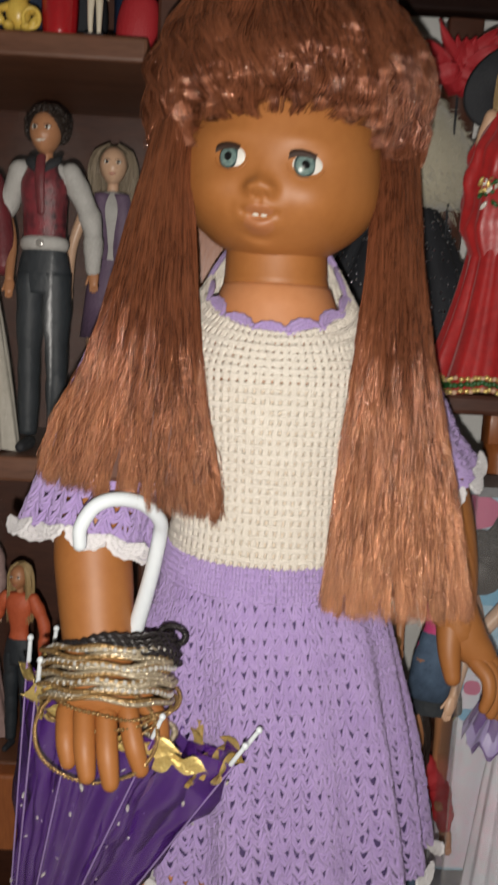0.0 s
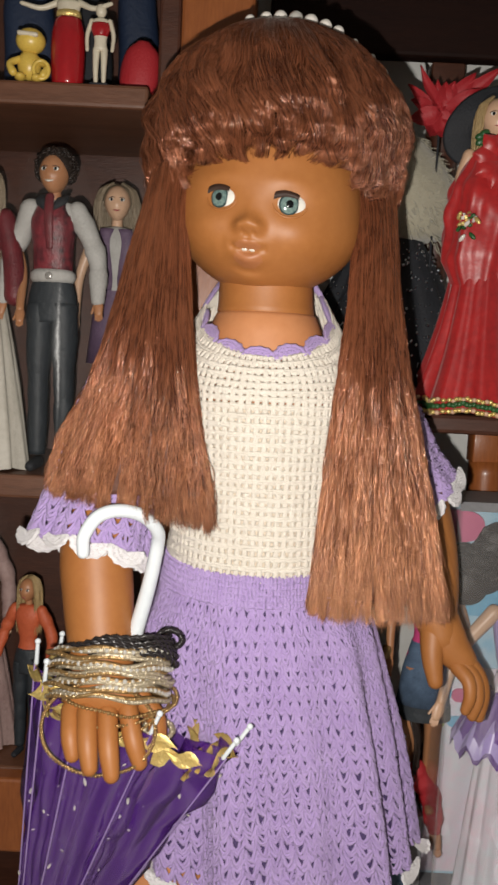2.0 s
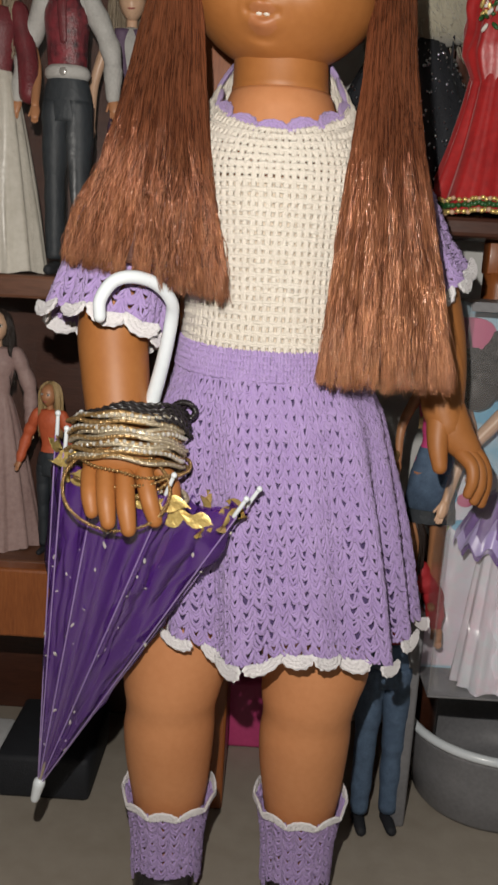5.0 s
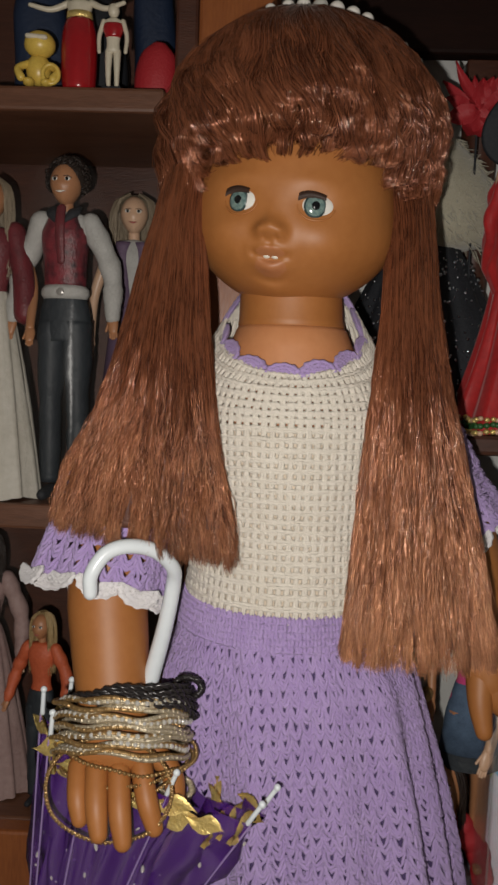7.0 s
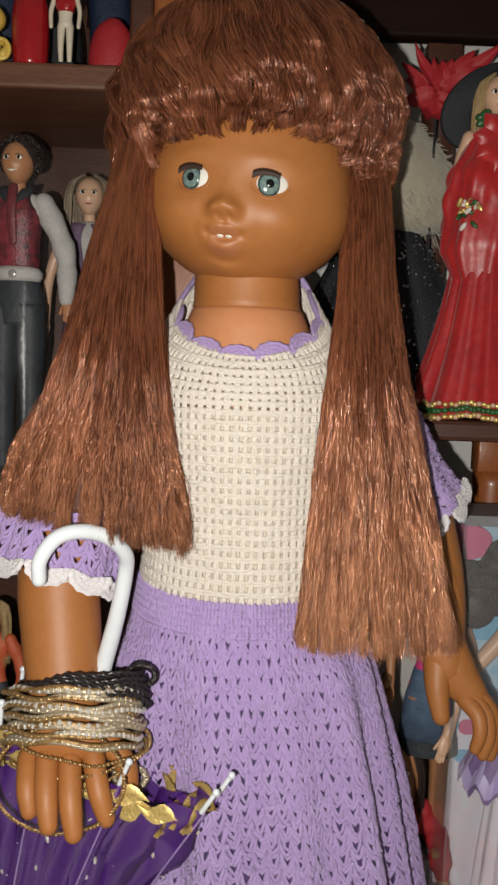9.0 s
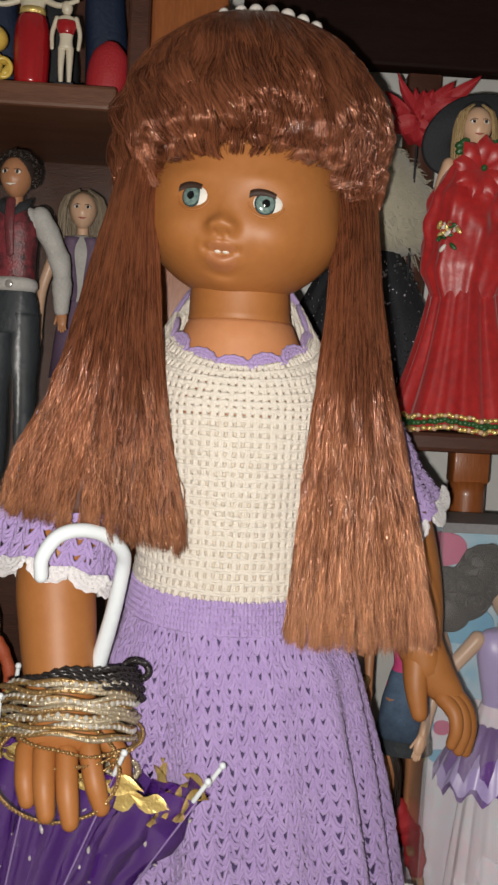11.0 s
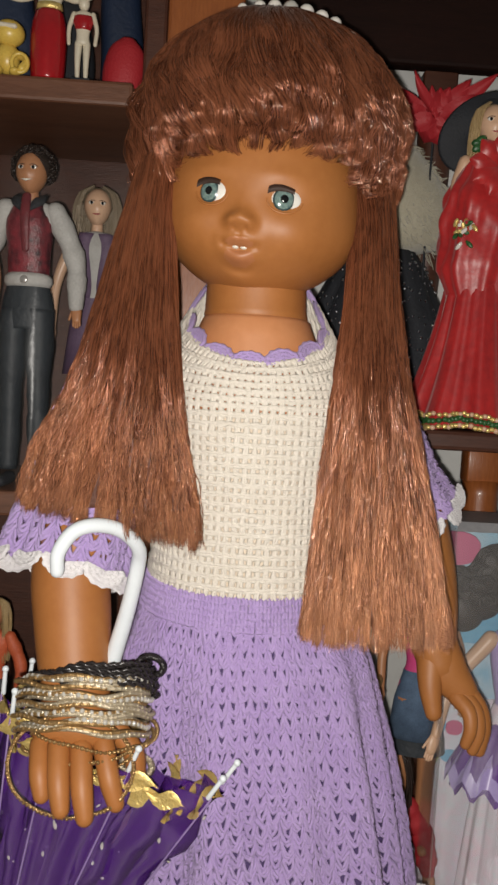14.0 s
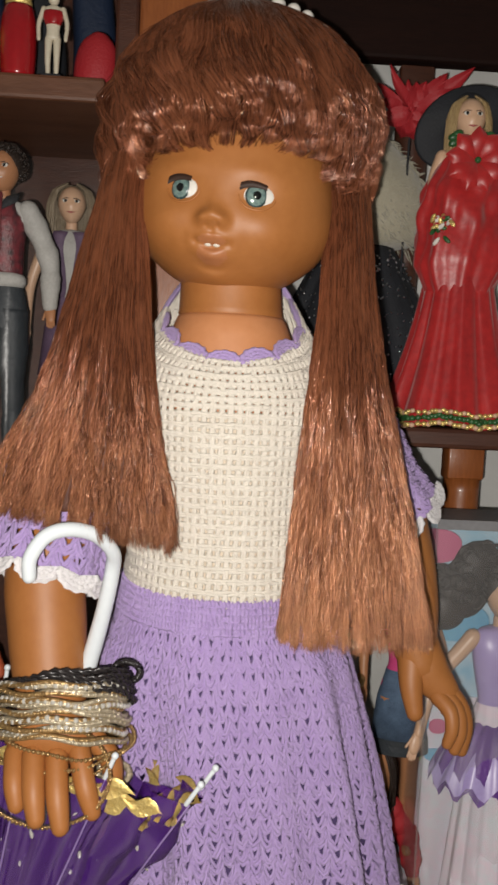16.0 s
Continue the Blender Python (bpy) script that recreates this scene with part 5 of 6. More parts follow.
BAG_FILM = see_through("clear_bag_film", (0.42, 0.43, 0.42), 0.3, 0.982, coat=0.1, gloss=0.006, gloss_rough=0.22)
plastic_bag("creased clear plastic bag round the male doll", (-0.1800, 0.758, 0.5750), 0.0335, 0.0345, 0.297, 1)
plastic_bag("creased clear plastic bag round the long-skirted doll", (-0.2490, 0.756, 0.5750), 0.034, 0.036, 0.280, 2)
plastic_bag("creased clear plastic bag round the blond doll", (-0.1140, 0.835, 0.5750), 0.026, 0.032, 0.290, 3)
plastic_bag("creased clear plastic bag round the rose-dressed doll", (-0.2640, 0.790, 0.2810), 0.038, 0.048, 0.255, 4)


def red_extra(s, h):
    rng = np.random.default_rng(3)
    # wide black hat behind the head
    a = np.linspace(0, 2 * np.pi, 40, endpoint=False)
    rows = []
    for r, y in ((0.02, 0.050), (0.10, 0.044), (0.155, 0.035), (0.163, 0.030), (0.155, 0.024), (0.08, 0.030)):
        rows.append(np.stack([r * h * np.cos(a) + 0.004 * h, np.full(40, y * h) + 0.016 * h * np.sin(2 * a), h * 0.915 + r * h * 0.80 * np.sin(a + 0.25)], -1))
    s.put(np.array(rows), grid_faces(6, 40), mat=BLACK_CLOTH)
    sphere(s, (0, 0.045 * h, h * 0.955), (0.072 * h, 0.05 * h, 0.07 * h), BLACK_CLOTH, 20, 12)
    # crumpled satin mantle over the arms, and the big satin flower
    a = np.linspace(0, 2 * np.pi, 90, endpoint=False)
    rows = []
    for j in range(34):
        v = j / 33
        w = np.interp(v, [0, 0.12, 0.35, 0.6, 0.85, 1.0], [0.045, 0.090, 0.126, 0.140, 0.138, 0.088]) * h
        d = np.interp(v, [0, 0.12, 0.35, 0.6, 0.85, 1.0], [0.040, 0.055, 0.078, 0.090, 0.092, 0.068]) * h
        crumple = 1 + 0.050 * np.sin(9 * a + 4 * v) + 0.055 * np.sin(13 * v + 3 * np.sin(2 * a)) * v + 0.035 * np.sin(21 * v - 5 * a + 1) + 0.025 * np.sin(17 * a + 11 * v)
        rows.append(np.stack([w * crumple * np.cos(a), d * crumple * np.sin(a) - 0.008 * h, h * (0.845 - 0.365 * v - 0.10 * v**5) + 0.010 * h * np.sin(3 * a + 1)], -1))
    s.put(np.array(rows), grid_faces(34, 90)[:, ::-1], mat=RED_SATIN)
    for q in range(9):
        b = 2 * math.pi * q / 9 + 0.2
        d = np.array([math.cos(b), -0.25, math.sin(b)])
        c = np.array([0.01 * h, -0.088 * h, h * 0.785])
        g = []
        side = np.cross(d, (0, 1, 0))
        side /= np.linalg.norm(side)
        for i in range(7):
            u = i / 6
            w = 0.034 * h * math.sin(math.pi * min(1, u * 0.92 + 0.06))
            for e in (-1, -0.5, 0, 0.5, 1):
                g.append(c + d * 0.095 * h * u + side * w * e + np.array([0, -0.014 * h * math.sin(math.pi * u) + 0.010 * h * abs(e), 0]))
        s.put(np.array(g), grid_faces(7, 5, False), mat=RED_SATIN)
    sphere(s, (0.01 * h, -0.102 * h, h * 0.785), (0.010 * h,) * 3, GREEN_LEAF, 8, 6)
    for q in range(26):
        sphere(s, (-0.086 * h + rng.normal(0, 0.014) * h, -0.108 * h + rng.normal(0, 0.006) * h, h * 0.590 + rng.normal(0, 0.018) * h), (0.007 * h, 0.006 * h, 0.015 * h), (GOLD, PEARL, GREEN_LEAF, RED_SATIN, GOLD)[q % 5], 8, 6, Euler((rng.normal(0, 0.8), rng.normal(0, 1.2), 0)).to_matrix())
    for k in (-1, 1):
        for q in range(5):
            c = np.array([0.045 * h * k + rng.normal(0, 0.012) * h, -0.03 * h, h * (0.845 + 0.008 * q)])
            sphere(s, c, (0.020 * h, 0.008 * h, 0.012 * h), GREEN_LEAF, 8, 6, Euler((0, rng.normal(0, 0.7), 0)).to_matrix())
    # braid along the hem
    for row, (m, zz, rr) in enumerate(((GOLD, 0.012, 0.010), (GREEN_LEAF, 0.030, 0.011), (GOLD, 0.047, 0.009))):
        for q in range(120):
            b = 2 * math.pi * q / 120
            r = h * 0.222 * (1 + 0.085 * math.sin(11 * b + 1.5 * math.sin(2 * b)) + 0.035 * math.sin(23 * b + 2))
            sphere(s, (r * math.cos(b), r * 0.80 * math.sin(b), h * (zz + 0.006 * math.sin(6 * b)) + h * rng.normal(0, 0.002)), (rr * h, rr * h, rr * h * 0.8), PALE if (q % 3 == 0 and m is GOLD) else m, 6, 4)


small_doll("blond fashion doll in red satin gown and black hat", (0.2205, 0.745, 0.6485), -4, h=0.288, extra=red_extra, skin=PALE, hair=BLOND, top=RED_SATIN, sleeve=None, lower="gown", cloth=RED_SATIN,
           arms=((0.0, 0.03, 0.16), (0.0, 0.03, 0.16)), gown=0.218, flare=1.9, waist=0.088)


def black_extra(s, h):
    rng = np.random.default_rng(4)
    for q in range(560):
        v = rng.random() ** 0.7
        b = math.radians(rng.uniform(180, 360))
        r = h * (0.050 + 0.32 * v**0.75) * (1.005 + 0.085 * v**0.5 * math.sin(11 * b + 1.5 * math.sin(2 * b)) + 0.035 * v**0.5 * math.sin(23 * b + 2 * v) + 0.012 * math.sin(37 * b + 9 * v))
        k = rng.uniform(0.0025, 0.0072) * h
        sphere(s, (r * math.cos(b), r * 0.80 * math.sin(b), h * (0.645 - 0.635 * v)), (k, k, k), SEQUIN, 6, 4)
    # cream fur wrap over the shoulders: a soft body under many short hairs
    rings(s, smooth_rows([(0, 0, h * 0.94, 0.060 * h, 0.05 * h), (0.01 * h, 0, h * 0.88, 0.120 * h, 0.085 * h), (0.02 * h, -0.01 * h, h * 0.78, 0.180 * h, 0.115 * h), (0.02 * h, -0.01 * h, h * 0.68, 0.205 * h, 0.125 * h), (0.02 * h, 0, h * 0.60, 0.185 * h, 0.110 * h), (0.01 * h, 0, h * 0.575, 0.12 * h, 0.08 * h)], 20), CREAM_FUR, 40)
    n = 1700
    b, v = rng.uniform(0, 2 * np.pi, n), rng.random(n)
    rr = np.interp(v, [0, 0.2, 0.45, 0.75, 1.0], [0.06, 0.13, 0.185, 0.205, 0.17]) * h
    root = np.stack([0.018 * h + rr * np.cos(b), 0.62 * rr * np.sin(b), h * (0.93 - 0.35 * v)], -1)
    tip = root + np.stack([np.cos(b), 0.8 * np.sin(b), rng.normal(-0.8, 0.5, n)], -1) * (0.026 * h) + rng.normal(0, 0.006 * h, (n, 3))
    t = np.linspace(0, 1, 4)[None, :, None]
    strands(s, root[:, None] * (1 - t) + tip[:, None] * t, rng.uniform(0.0014, 0.0026, n) * h, CREAM_FUR)


small_doll("fashion doll in black sequined gown with cream fur wrap", (0.1440, 0.826, 0.6485), 0, h=0.288, extra=black_extra, skin=PALE, hair=FAIR_GREY, top=BLACK_CLOTH, sleeve=BLACK_CLOTH, lower="gown", cloth=BLACK_CLOTH,
           arms=((0.0, 0.03, 0.20), (0.0, 0.03, 0.20)), gown=0.370)


def red_plume():
    s = Shape()
    rng = np.random.default_rng(6)
    # long pointed petals: a wide spray to one side, a narrow one to the other
    for q, (deg, l, w) in enumerate(((34, 0.066, 0.0080), (46, 0.046, 0.0085), (20, 0.040, 0.0085), (64, 0.026, 0.0090), (121, 0.043, 0.0050), (104, 0.024, 0.0070), (154, 0.038, 0.0065), (172, 0.030, 0.0080), (84, 0.022, 0.0080), (-30, 0.034, 0.0100), (205, 0.034, 0.0090), (-75, 0.038, 0.0110), (250, 0.036, 0.0100))):
        b = math.radians(deg)
        d = np.array([math.cos(b), rng.normal(-0.15, 0.15), math.sin(b)])
        d /= np.linalg.norm(d)
        side = np.cross(d, (0, 1, 0))
        g = []
        for i in range(12):
            u = i / 11
            for e in (-1, -0.5, 0, 0.5, 1):
                g.append(d * l * u + side * e * w * math.sin(math.pi * min(0.99, u * 0.88 + 0.11)) + np.array([0, 0.004 * math.sin(5 * u + q) - 0.004 * abs(e), 0.006 * u * u]))
        g = np.array(g)
        s.put(g, grid_faces(12, 5, False), mat=RED_CLOTH)
        s.put(g + np.array([0, 0.0006, 0]), grid_faces(12, 5, False)[:, ::-1], mat=RED_CLOTH)
    tube(s, spline([(0, 0, 0.002), (0.002, 0.012, -0.10), (0.004, 0.016, -0.2845)], 10), 0.0011, BLACK_CLOTH, 8)
    ob = s.thing("fabric_flower", "red fabric flower with long pointed petals on a stem", "flower")
    ob.matrix_world = pose(0.1790, 0.792, 0.9325)


red_plume()


# ---- figures on the upper shelf ----
def red_figure():
    s = Shape()
    rings(s, smooth_rows([(0, 0, 0.0, 0.0125, 0.0125), (0, 0, 0.004, 0.0140, 0.0140), (0, 0, 0.025, 0.0150, 0.0150), (0, 0, 0.045, 0.0145, 0.0140), (0, 0, 0.058, 0.0115, 0.010)], 20), RED_PLASTIC, 28)
    rings(s, smooth_rows([(0, 0, 0.0575, 0.0105, 0.0080), (0, 0, 0.066, 0.0100, 0.0075), (0, 0, 0.072, 0.0115, 0.0065), (0, 0, 0.075, 0.004, 0.004), (0, 0, 0.083, 0.0035, 0.0035)], 16), WHITE_FIG, 20)
    rings(s, [(0, 0, 0.0585, 0.0112, 0.0088), (0, 0, 0.064, 0.0108, 0.0086)], GOLD, 20)
    sphere(s, (0, 0, 0.091), (0.0065, 0.0065, 0.0085), WHITE_FIG, 14, 10)
    sphere(s, (0, 0.003, 0.094), (0.0075, 0.0070, 0.0085), BROWN_HAIR, 14, 10)
    for k in (-1, 1):
        tube(s, spline([(0.010 * k, 0, 0.072), (0.024 * k, -0.004, 0.066), (0.040 * k, -0.008, 0.0685)], 12), [0.0030, 0.0024, 0.0018], WHITE_FIG, 8)
    ob = s.thing("figurine", "small figurine in a glossy red strapless gown, arms spread", "figurine", "shelf figurines")
    ob.matrix_world = pose(-0.1670, 0.735, 0.923, 0, 0, -5)


def white_figure():
    s = Shape()
    sphere(s, (0, 0, 0.064), (0.0048, 0.0048, 0.0062), WHITE_FIG, 14, 10)
    rings(s, smooth_rows([(0, 0, 0.030, 0.0062, 0.0046), (0, 0, 0.040, 0.0055, 0.0042), (0, 0, 0.050, 0.0088, 0.0050), (0, 0, 0.0555, 0.0075, 0.0042), (0, 0, 0.058, 0.0025, 0.0025)], 16), WHITE_FIG, 18)
    rings(s, smooth_rows([(0, -0.0006, 0.042, 0.0060, 0.0046), (0, -0.0008, 0.048, 0.0085, 0.0056), (0, -0.0006, 0.053, 0.0080, 0.0052)], 8), RED_PLASTIC, 18)
    for k in (-1, 1):
        tube(s, spline([(0.008 * k, 0, 0.055), (0.0115 * k, -0.001, 0.043), (0.0110 * k, -0.003, 0.030)], 10), [0.0024, 0.0019, 0.0016], WHITE_FIG, 8)
        tube(s, spline([(0.0034 * k, 0, 0.031), (0.0036 * k, -0.001, 0.016), (0.0034 * k, 0, 0.002)], 10), [0.0034, 0.0025, 0.0018], WHITE_FIG, 8)
    sphere(s, (0, 0.0015, 0.067), (0.0052, 0.0050, 0.0050), BROWN_HAIR, 12, 8)
    slab(s, (-0.008, -0.006, 0.0), (0.008, 0.006, 0.002), BLACK_CLOTH, 0.0005)
    ob = s.thing("figurine", "thin ivory figurine with a red top", "figurine", "shelf figurines")
    ob.matrix_world = pose(-0.1370, 0.728, 0.923)


def yellow_toy():
    s = Shape()
    sphere(s, (0, 0, 0.016), (0.0105, 0.010, 0.013), YELLOW, 16, 12)
    sphere(s, (0.001, -0.002, 0.036), (0.0130, 0.0115, 0.0110), YELLOW, 18, 12)
    for k in (-1, 1):
        tube(s, spline([(0.008 * k, -0.002, 0.020), (0.016 * k, -0.008, 0.014), (0.013 * k, -0.012, 0.006)], 8), [0.0034, 0.003, 0.0036], YELLOW, 8)
        sphere(s, (0.007 * k, -0.008, 0.0035), (0.0050, 0.0080, 0.0035), YELLOW, 10, 8)
    a = np.linspace(0, 2 * np.pi, 30, endpoint=False)
    tube(s, np.stack([0.011 + 0.0065 * np.cos(a), np.full(30, -0.012), 0.010 + 0.0075 * np.sin(a)], -1), 0.0018, YELLOW, 8, closed=True)
    tube(s, [(-0.008, -0.011, 0.0395), (0.006, -0.013, 0.0385)], 0.0022, WHITE_FIG, 8)
    ob = s.thing("toy", "small yellow plastic toy figure sitting on the shelf", "toy")
    ob.matrix_world = pose(-0.2000, 0.731, 0.923, 0, 0, 10)


def red_pouch():
    s = Shape()
    rings(s, smooth_rows([(0, 0, 0.0, 0.010, 0.008), (0, 0, 0.006, 0.0165, 0.012), (0, 0, 0.024, 0.0185, 0.013), (0, 0, 0.042, 0.0150, 0.010), (0, 0, 0.052, 0.0060, 0.005)], 20), RED_CLOTH, 26)
    ob = s.thing("pouch", "small round dull red cloth pouch on the shelf", "pouch")
    ob.matrix_world = pose(-0.1090, 0.765, 0.923, 0, 6, 0)


def dark_row():
    for x, y, w, d, h, m, lab in ((-0.222, 0.815, 0.050, 0.03, 0.120, BLUE_CLOTH, "dark blue box standing at the back of the shelf"), (-0.166, 0.815, 0.044, 0.03, 0.105, BLACK_CLOTH, "black cloth-covered box standing at the back of the shelf"),
                                  (-0.122, 0.850, 0.040, 0.03, 0.150, BLUE_CLOTH, "dark blue cloth bundle standing at the back of the shelf")):
        s = Shape()
        rings(s, smooth_rows([(0, 0, 0, w * 0.5, d * 0.5), (0.002, 0, h * 0.4, w * 0.52, d * 0.55), (-0.002, 0, h * 0.8, w * 0.47, d * 0.5), (0.002, 0, h, w * 0.36, d * 0.35)], 20), m, 28, 3.0)
        ob = s.thing("cloth_roll", lab, "cloth roll", "dark cloth rolls")
        ob.matrix_world = pose(x, y, 0.923, 0, 0, 12)


red_figure()
white_figure()
yellow_toy()
red_pouch()
dark_row()

# ---- boxed doll, basket and things low down ----
# clear film; its milky base colour stands in for white glare on it
FILM = see_through("glare_white_film", (0.66, 0.68, 0.70), 0.20, 0.88, gloss=0.15, gloss_rough=0.26)
CARD_EDGE = material("pale_card", (0.60, 0.62, 0.64), 0.5, (0.5, 0.5, 0.5), 20)
SKY_CARD = material("printed_sky", (0.28, 0.52, 0.68), 0.3, (0.52, 0.64, 0.72), 14, amount=1.6)
PALE_PRINT = material("printed_pale_pink", (0.78, 0.62, 0.72), 0.3, (0.66, 0.70, 0.76), 22, amount=1.6)
GREEN_PRINT = material("printed_green", (0.42, 0.48, 0.10), 0.3, (0.26, 0.42, 0.22), 30)
BLUE_PRINT = material("printed_blue", (0.20, 0.48, 0.66), 0.3, (0.12, 0.34, 0.55), 30)
PINK_PRINT = material("printed_pink", (0.64, 0.16, 0.28), 0.3, (0.55, 0.12, 0.24), 30)
GREY_CARD = material("grey_card", (0.22, 0.22, 0.23), 0.5, (0.15, 0.15, 0.16), 30)


def doll_box():
    x0, x1, y0, y1, z0, z1 = 0.199, 0.430, 0.688, 0.752, 0.184, 0.572
    top = holder("toy_box", "clear-fronted toy box with a printed card inside", "toy box", place=(0.31, 0.72, z0))
    inv = top.matrix_world.inverted()
    s = Shape()
    slab(s, (x0, y1 - 0.004, z0), (x1, y1, z1), SKY_CARD, 0)
    s.move(inv).part("backing_card", top, "card printed in sky blue", smooth=False)
    s = Shape()
    slab(s, (x0, y1 - 0.0065, z0 + 0.004), (x1, y1 - 0.0045, 0.400), PALE_PRINT, 0)
    s.move(inv).part("print", top, "pale pink printed lower panel", smooth=False)
    for m, x, z, w, h in ((PINK_PRINT, 0.214, 0.540, 0.026, 0.016), (GREEN_PRINT, 0.219, 0.432, 0.016, 0.016), (GREEN_PRINT, 0.210, 0.392, 0.011, 0.012), (BLUE_PRINT, 0.211, 0.375, 0.009, 0.010), (BLUE_PRINT, 0.240, 0.470, 0.030, 0.018),
                          (PINK_PRINT, 0.228, 0.372, 0.008, 0.007), (GREEN_PRINT, 0.208, 0.350, 0.008, 0.014), (BLUE_PRINT, 0.226, 0.345, 0.009, 0.006)):
        s = Shape()
        rings(s, [(x, 0, 0, w, h), (x, 0, 0.0015, w * 0.97, h * 0.97)], m, 24, 2.4)
        s.move(pose(0, y1 - 0.0068, z, 90, 0, 0)).move(inv).part("print", top, smooth=False)
    for lo, hi, lab in (((x0, y0, z0), (x0 + 0.0015, y1 - 0.0045, z1), "thin clear side"), ((x0, y0, z0 - 0.002), (x1, y1, z0), "card base"), ((x0, y0, z1), (x1, y1, z1 + 0.0015), "grey card flap"), ((x1 - 0.0015, y0, z0), (x1, y1 - 0.0045, z1), "thin clear side")):
        s = Shape()
        slab(s, lo, hi, FILM if "clear" in lab else GREY_CARD, 0)
        s.move(inv).part("side", top, lab, smooth=False)
    s = Shape()
    slab(s, (x0 + 0.0015, y0, z1 - 0.007), (x1 - 0.0015, y0 + 0.001, z1), GREY_CARD, 0)
    s.move(inv).part("flap", top, "dark grey strip along the top", smooth=False)
    n, m = 40, 60
    u, v = np.meshgrid(np.linspace(0, 1, n), np.linspace(0, 1, m), indexing="ij")
    xs = x0 + 0.002 + (x1 - x0 - 0.004) * u
    zs = z0 + (z1 - 0.008 - z0) * v
    ripple = np.exp(-((v - 0.15) / 0.35) ** 2) * (0.0050 * np.sin(46 * u + 2.2 * np.sin(5 * v)) + 0.0024 * np.sin(21 * v + 9 * u + 2 * np.sin(9 * u)) + 0.0016 * np.sin(97 * u + 6 * v) + 0.0034 * np.sin(54 * v + 4 * u + 2.0 * np.sin(7 * u))) + 0.0010 * np.sin(17 * u + 11 * v)
    s = Shape()
    s.put(np.stack([xs, y0 + 0.003 + ripple, zs], -1), grid_faces(n, m, False), mat=FILM)
    film = s.move(inv).part("film", top, "wrinkled clear plastic window")
    film.visible_shadow = False


doll_box()


def ballerina_extra(s, h):
    rng = np.random.default_rng(9)
    for dx, dz, r in ((-0.10, 0.0, 0.075), (-0.06, 0.06, 0.070), (0.10, 0.0, 0.075), (0.05, 0.07, 0.070), (-0.14, -0.05, 0.055), (0.14, -0.05, 0.055)):
        sphere(s, (dx * h, 0.030 * h, h * (0.930 + dz)), (r * h, 0.035 * h, r * h), BROWN_HAIR, 14, 10)
    w = np.linspace(0, 1, 22)
    for q in range(170):
        a = rng.uniform(-0.55, math.pi + 0.55)
        r = rng.uniform(0.045, 0.185) * h
        c = np.array([r * math.cos(a) * 1.05 - 0.020 * h, 0.022 * h + rng.normal(0, 0.012) * h, h * 0.925 + r * math.sin(a) * 0.62])
        turn, ph, rad = rng.uniform(2.0, 3.4), rng.random() * 6.3, rng.uniform(0.012, 0.022) * h
        coil = np.stack([rad * np.cos(6.3 * turn * w + ph) + 0.03 * h * (w - 0.5) * math.cos(a), 0.020 * h * (0.5 - w), rad * np.sin(6.3 * turn * w + ph) + 0.03 * h * (w - 0.5) * math.sin(a)], -1)
        tube(s, c + coil, 0.0045 * h, BROWN_HAIR, 6)
    for row, (zz, rr, m) in enumerate(((0.600, 0.150, DEEP_PURPLE), (0.575, 0.165, LAVENDER), (0.555, 0.150, DEEP_PURPLE))):
        a = np.linspace(0, 2 * np.pi, 64, endpoint=False)
        rows = []
        for k in range(6):
            f = k / 5
            r = h * (0.05 + (rr - 0.05) * f)
            rows.append(np.stack([r * np.cos(a), 0.7 * r * np.sin(a), h * (zz - 0.13 * f * f + 0.018 * f * np.sin(14 * a + row))], -1))
        s.put(np.array(rows), grid_faces(6, 64), mat=m)


small_doll("dark-haired ballerina doll in lavender bodice and purple tutu inside the box", (0.272, 0.721, 0.1845), 6, h=0.344, extra=ballerina_extra, skin=PALE, hair=BROWN_HAIR, top=LAVENDER, sleeve=None, lower="gown", cloth=PALE_PRINT,
           arms=((0.14, 0.03, 0.24), (0.10, 0.05, 0.26)), hair_kind="short", gown=0.12)


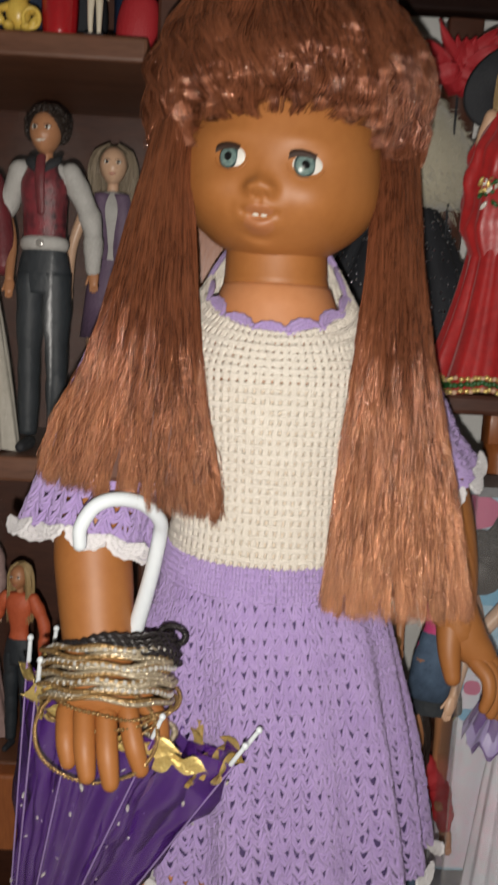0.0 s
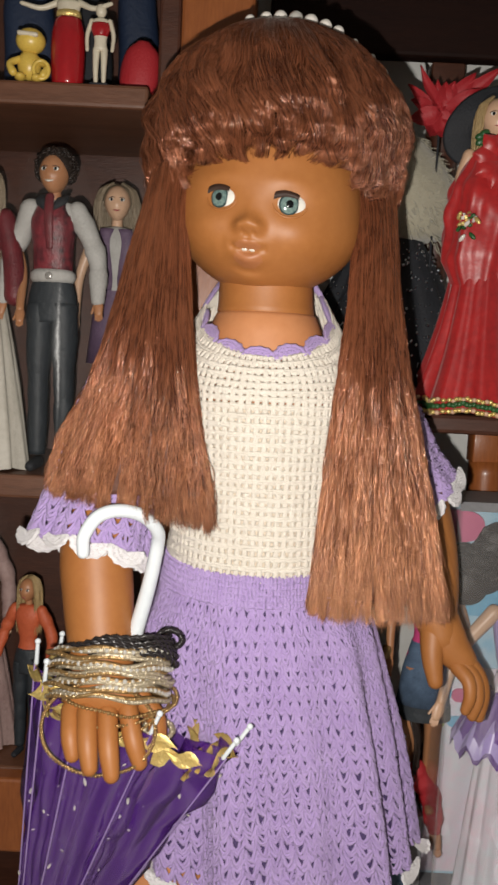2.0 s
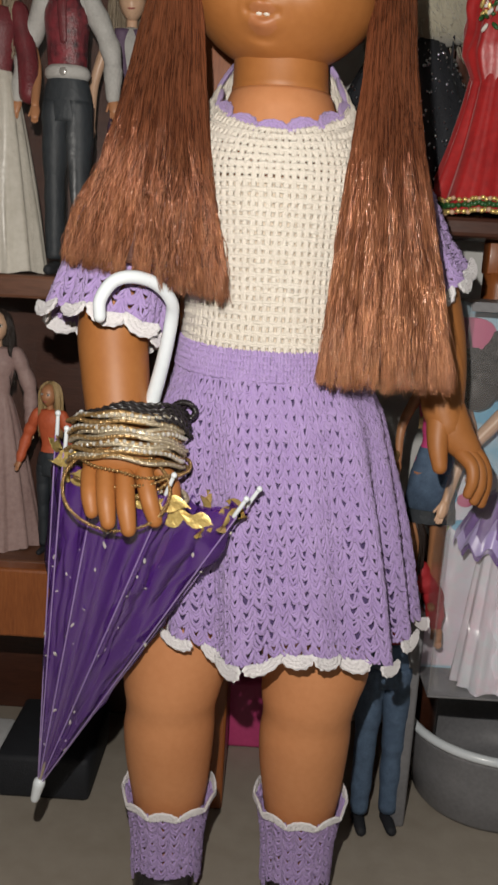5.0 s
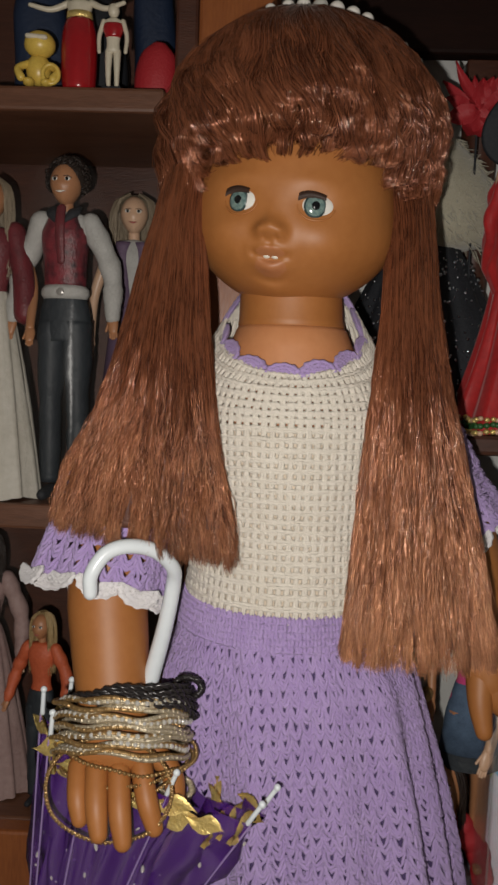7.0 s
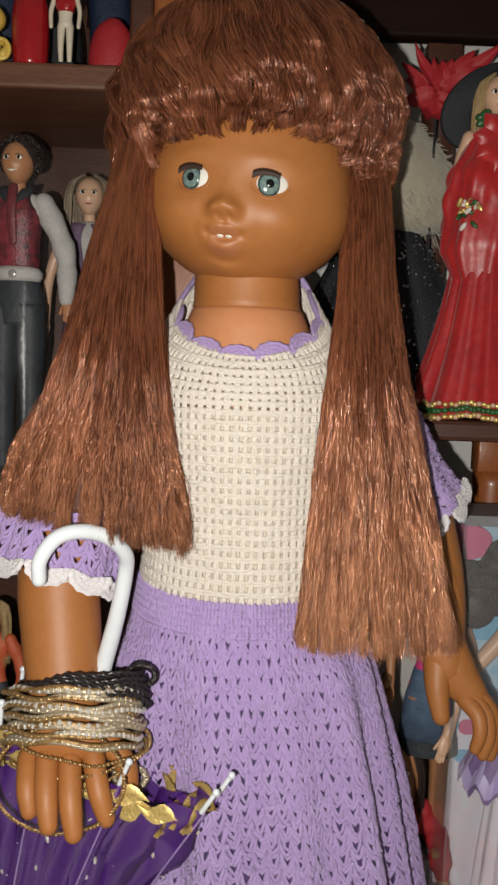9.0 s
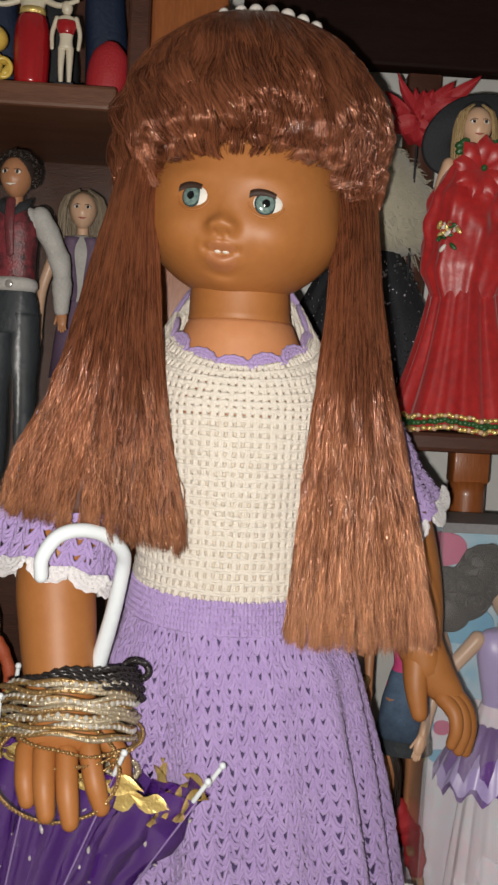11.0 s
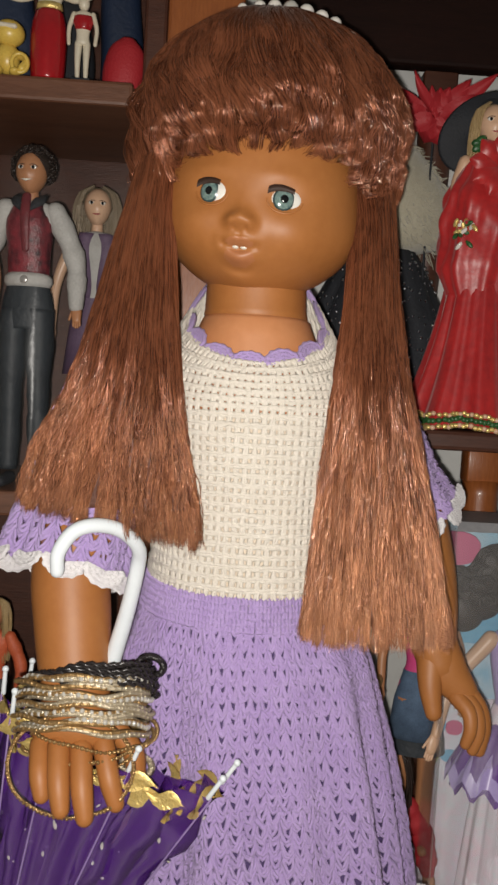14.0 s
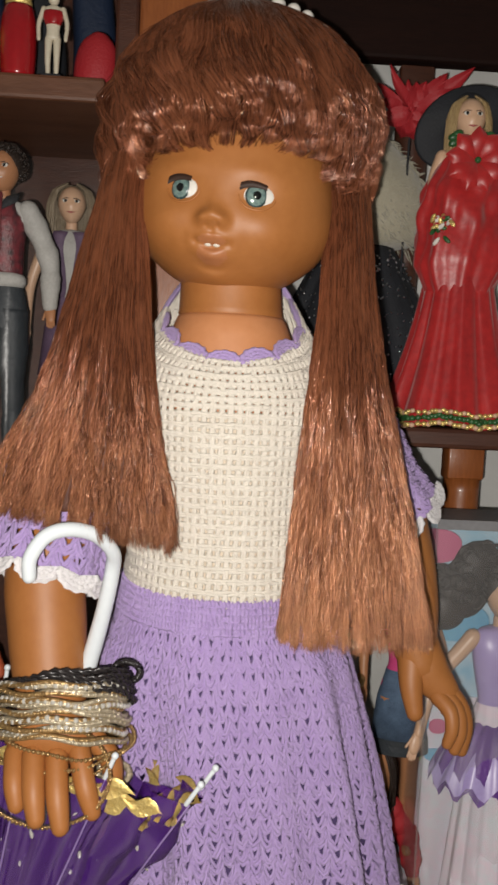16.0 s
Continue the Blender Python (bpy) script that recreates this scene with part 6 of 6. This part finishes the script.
def basket():
    s = Shape()
    c = (0.310, 0.805)
    prof = [(0.0, 0.085), (0.006, 0.090), (0.04, 0.096), (0.085, 0.103), (0.093, 0.104), (0.092, 0.099), (0.04, 0.092), (0.010, 0.086), (0.0095, 0.03)]
    rings(s, [(c[0], c[1], z, r, r * 0.9) for z, r in prof], GREY_CARD, 56)
    body = s.thing("basket", "round grey basket with a white rim holding small dolls", "basket")
    a = np.linspace(0, 2 * np.pi, 64, endpoint=False)
    s = Shape()
    tube(s, np.stack([c[0] + 0.1045 * np.cos(a), c[1] + 0.094 * np.sin(a), np.full(64, 0.0965)], -1), 0.0052, WHITE_PLASTIC, 10, closed=True)
    s.part("rim", body, "white rounded rim")


basket()


def denim_dolls():
    # one stands in the basket, one leans out of it, one lies across
    def cuff(s, h):
        rings(s, [(0, 0, h * 0.395, 0.0965 * h, 0.0655 * h), (0, 0, h * 0.345, 0.1010 * h, 0.0690 * h)], NAVY, 30, cap=False)
        tube(s, np.array([(-0.145 * h, -0.05 * h, h * 0.575), (-0.143 * h, -0.052 * h, h * 0.59)]), 0.020 * h, BRASS, 12)
    small_doll("fashion doll in denim skirt and pink top, standing among others", (0.1925, 0.745, 0.2550), -8, h=0.275, extra=cuff, skin=TAN, hair=BLOND, top=PINK, sleeve=None, lower="skirt", cloth=DENIM, arms=((0.055, 0.05, 0.25), (0.06, 0.03, 0.26)), group="dolls in the basket")
    small_doll("fashion doll in blue jeans and red top beside the basket", (0.164, 0.730, 0.0), 6, -2, h=0.360, skin=TAN, hair=BROWN_HAIR, top=RED_CLOTH, sleeve=RED_CLOTH, lower="trousers", cloth=DENIM, arms=((0.04, 0.03, 0.14), (0.045, 0.05, 0.14)), hair_kind="bob", group="dolls in the basket")
    s = Shape()
    slab(s, (0.182, 0.728, 0.0), (0.1985, 0.790, 0.2545), GREY_CARD, 0.003)
    s.thing("carton", "narrow grey carton standing on the floor under a doll", "box")


denim_dolls()


def low_things():
    s = Shape()
    slab(s, (-0.035, 0.858, 0.0), (0.062, 0.930, 0.092), PINK, 0.006)
    s.thing("pink_box", "bright pink plastic box standing on the floor", "box")
    s = Shape()
    slab(s, (-0.255, 0.735, 0.0), (-0.150, 0.860, 0.052), BLACK_CLOTH, 0.006)
    s.thing("black_box", "flat black box lying on the floor", "box")
    s = Shape()
    slab(s, (-0.330, 0.760, 0.0), (-0.262, 0.840, 0.034), CARD_EDGE, 0.004)
    s.thing("white_box", "small off-white carton on the floor", "box")


low_things()
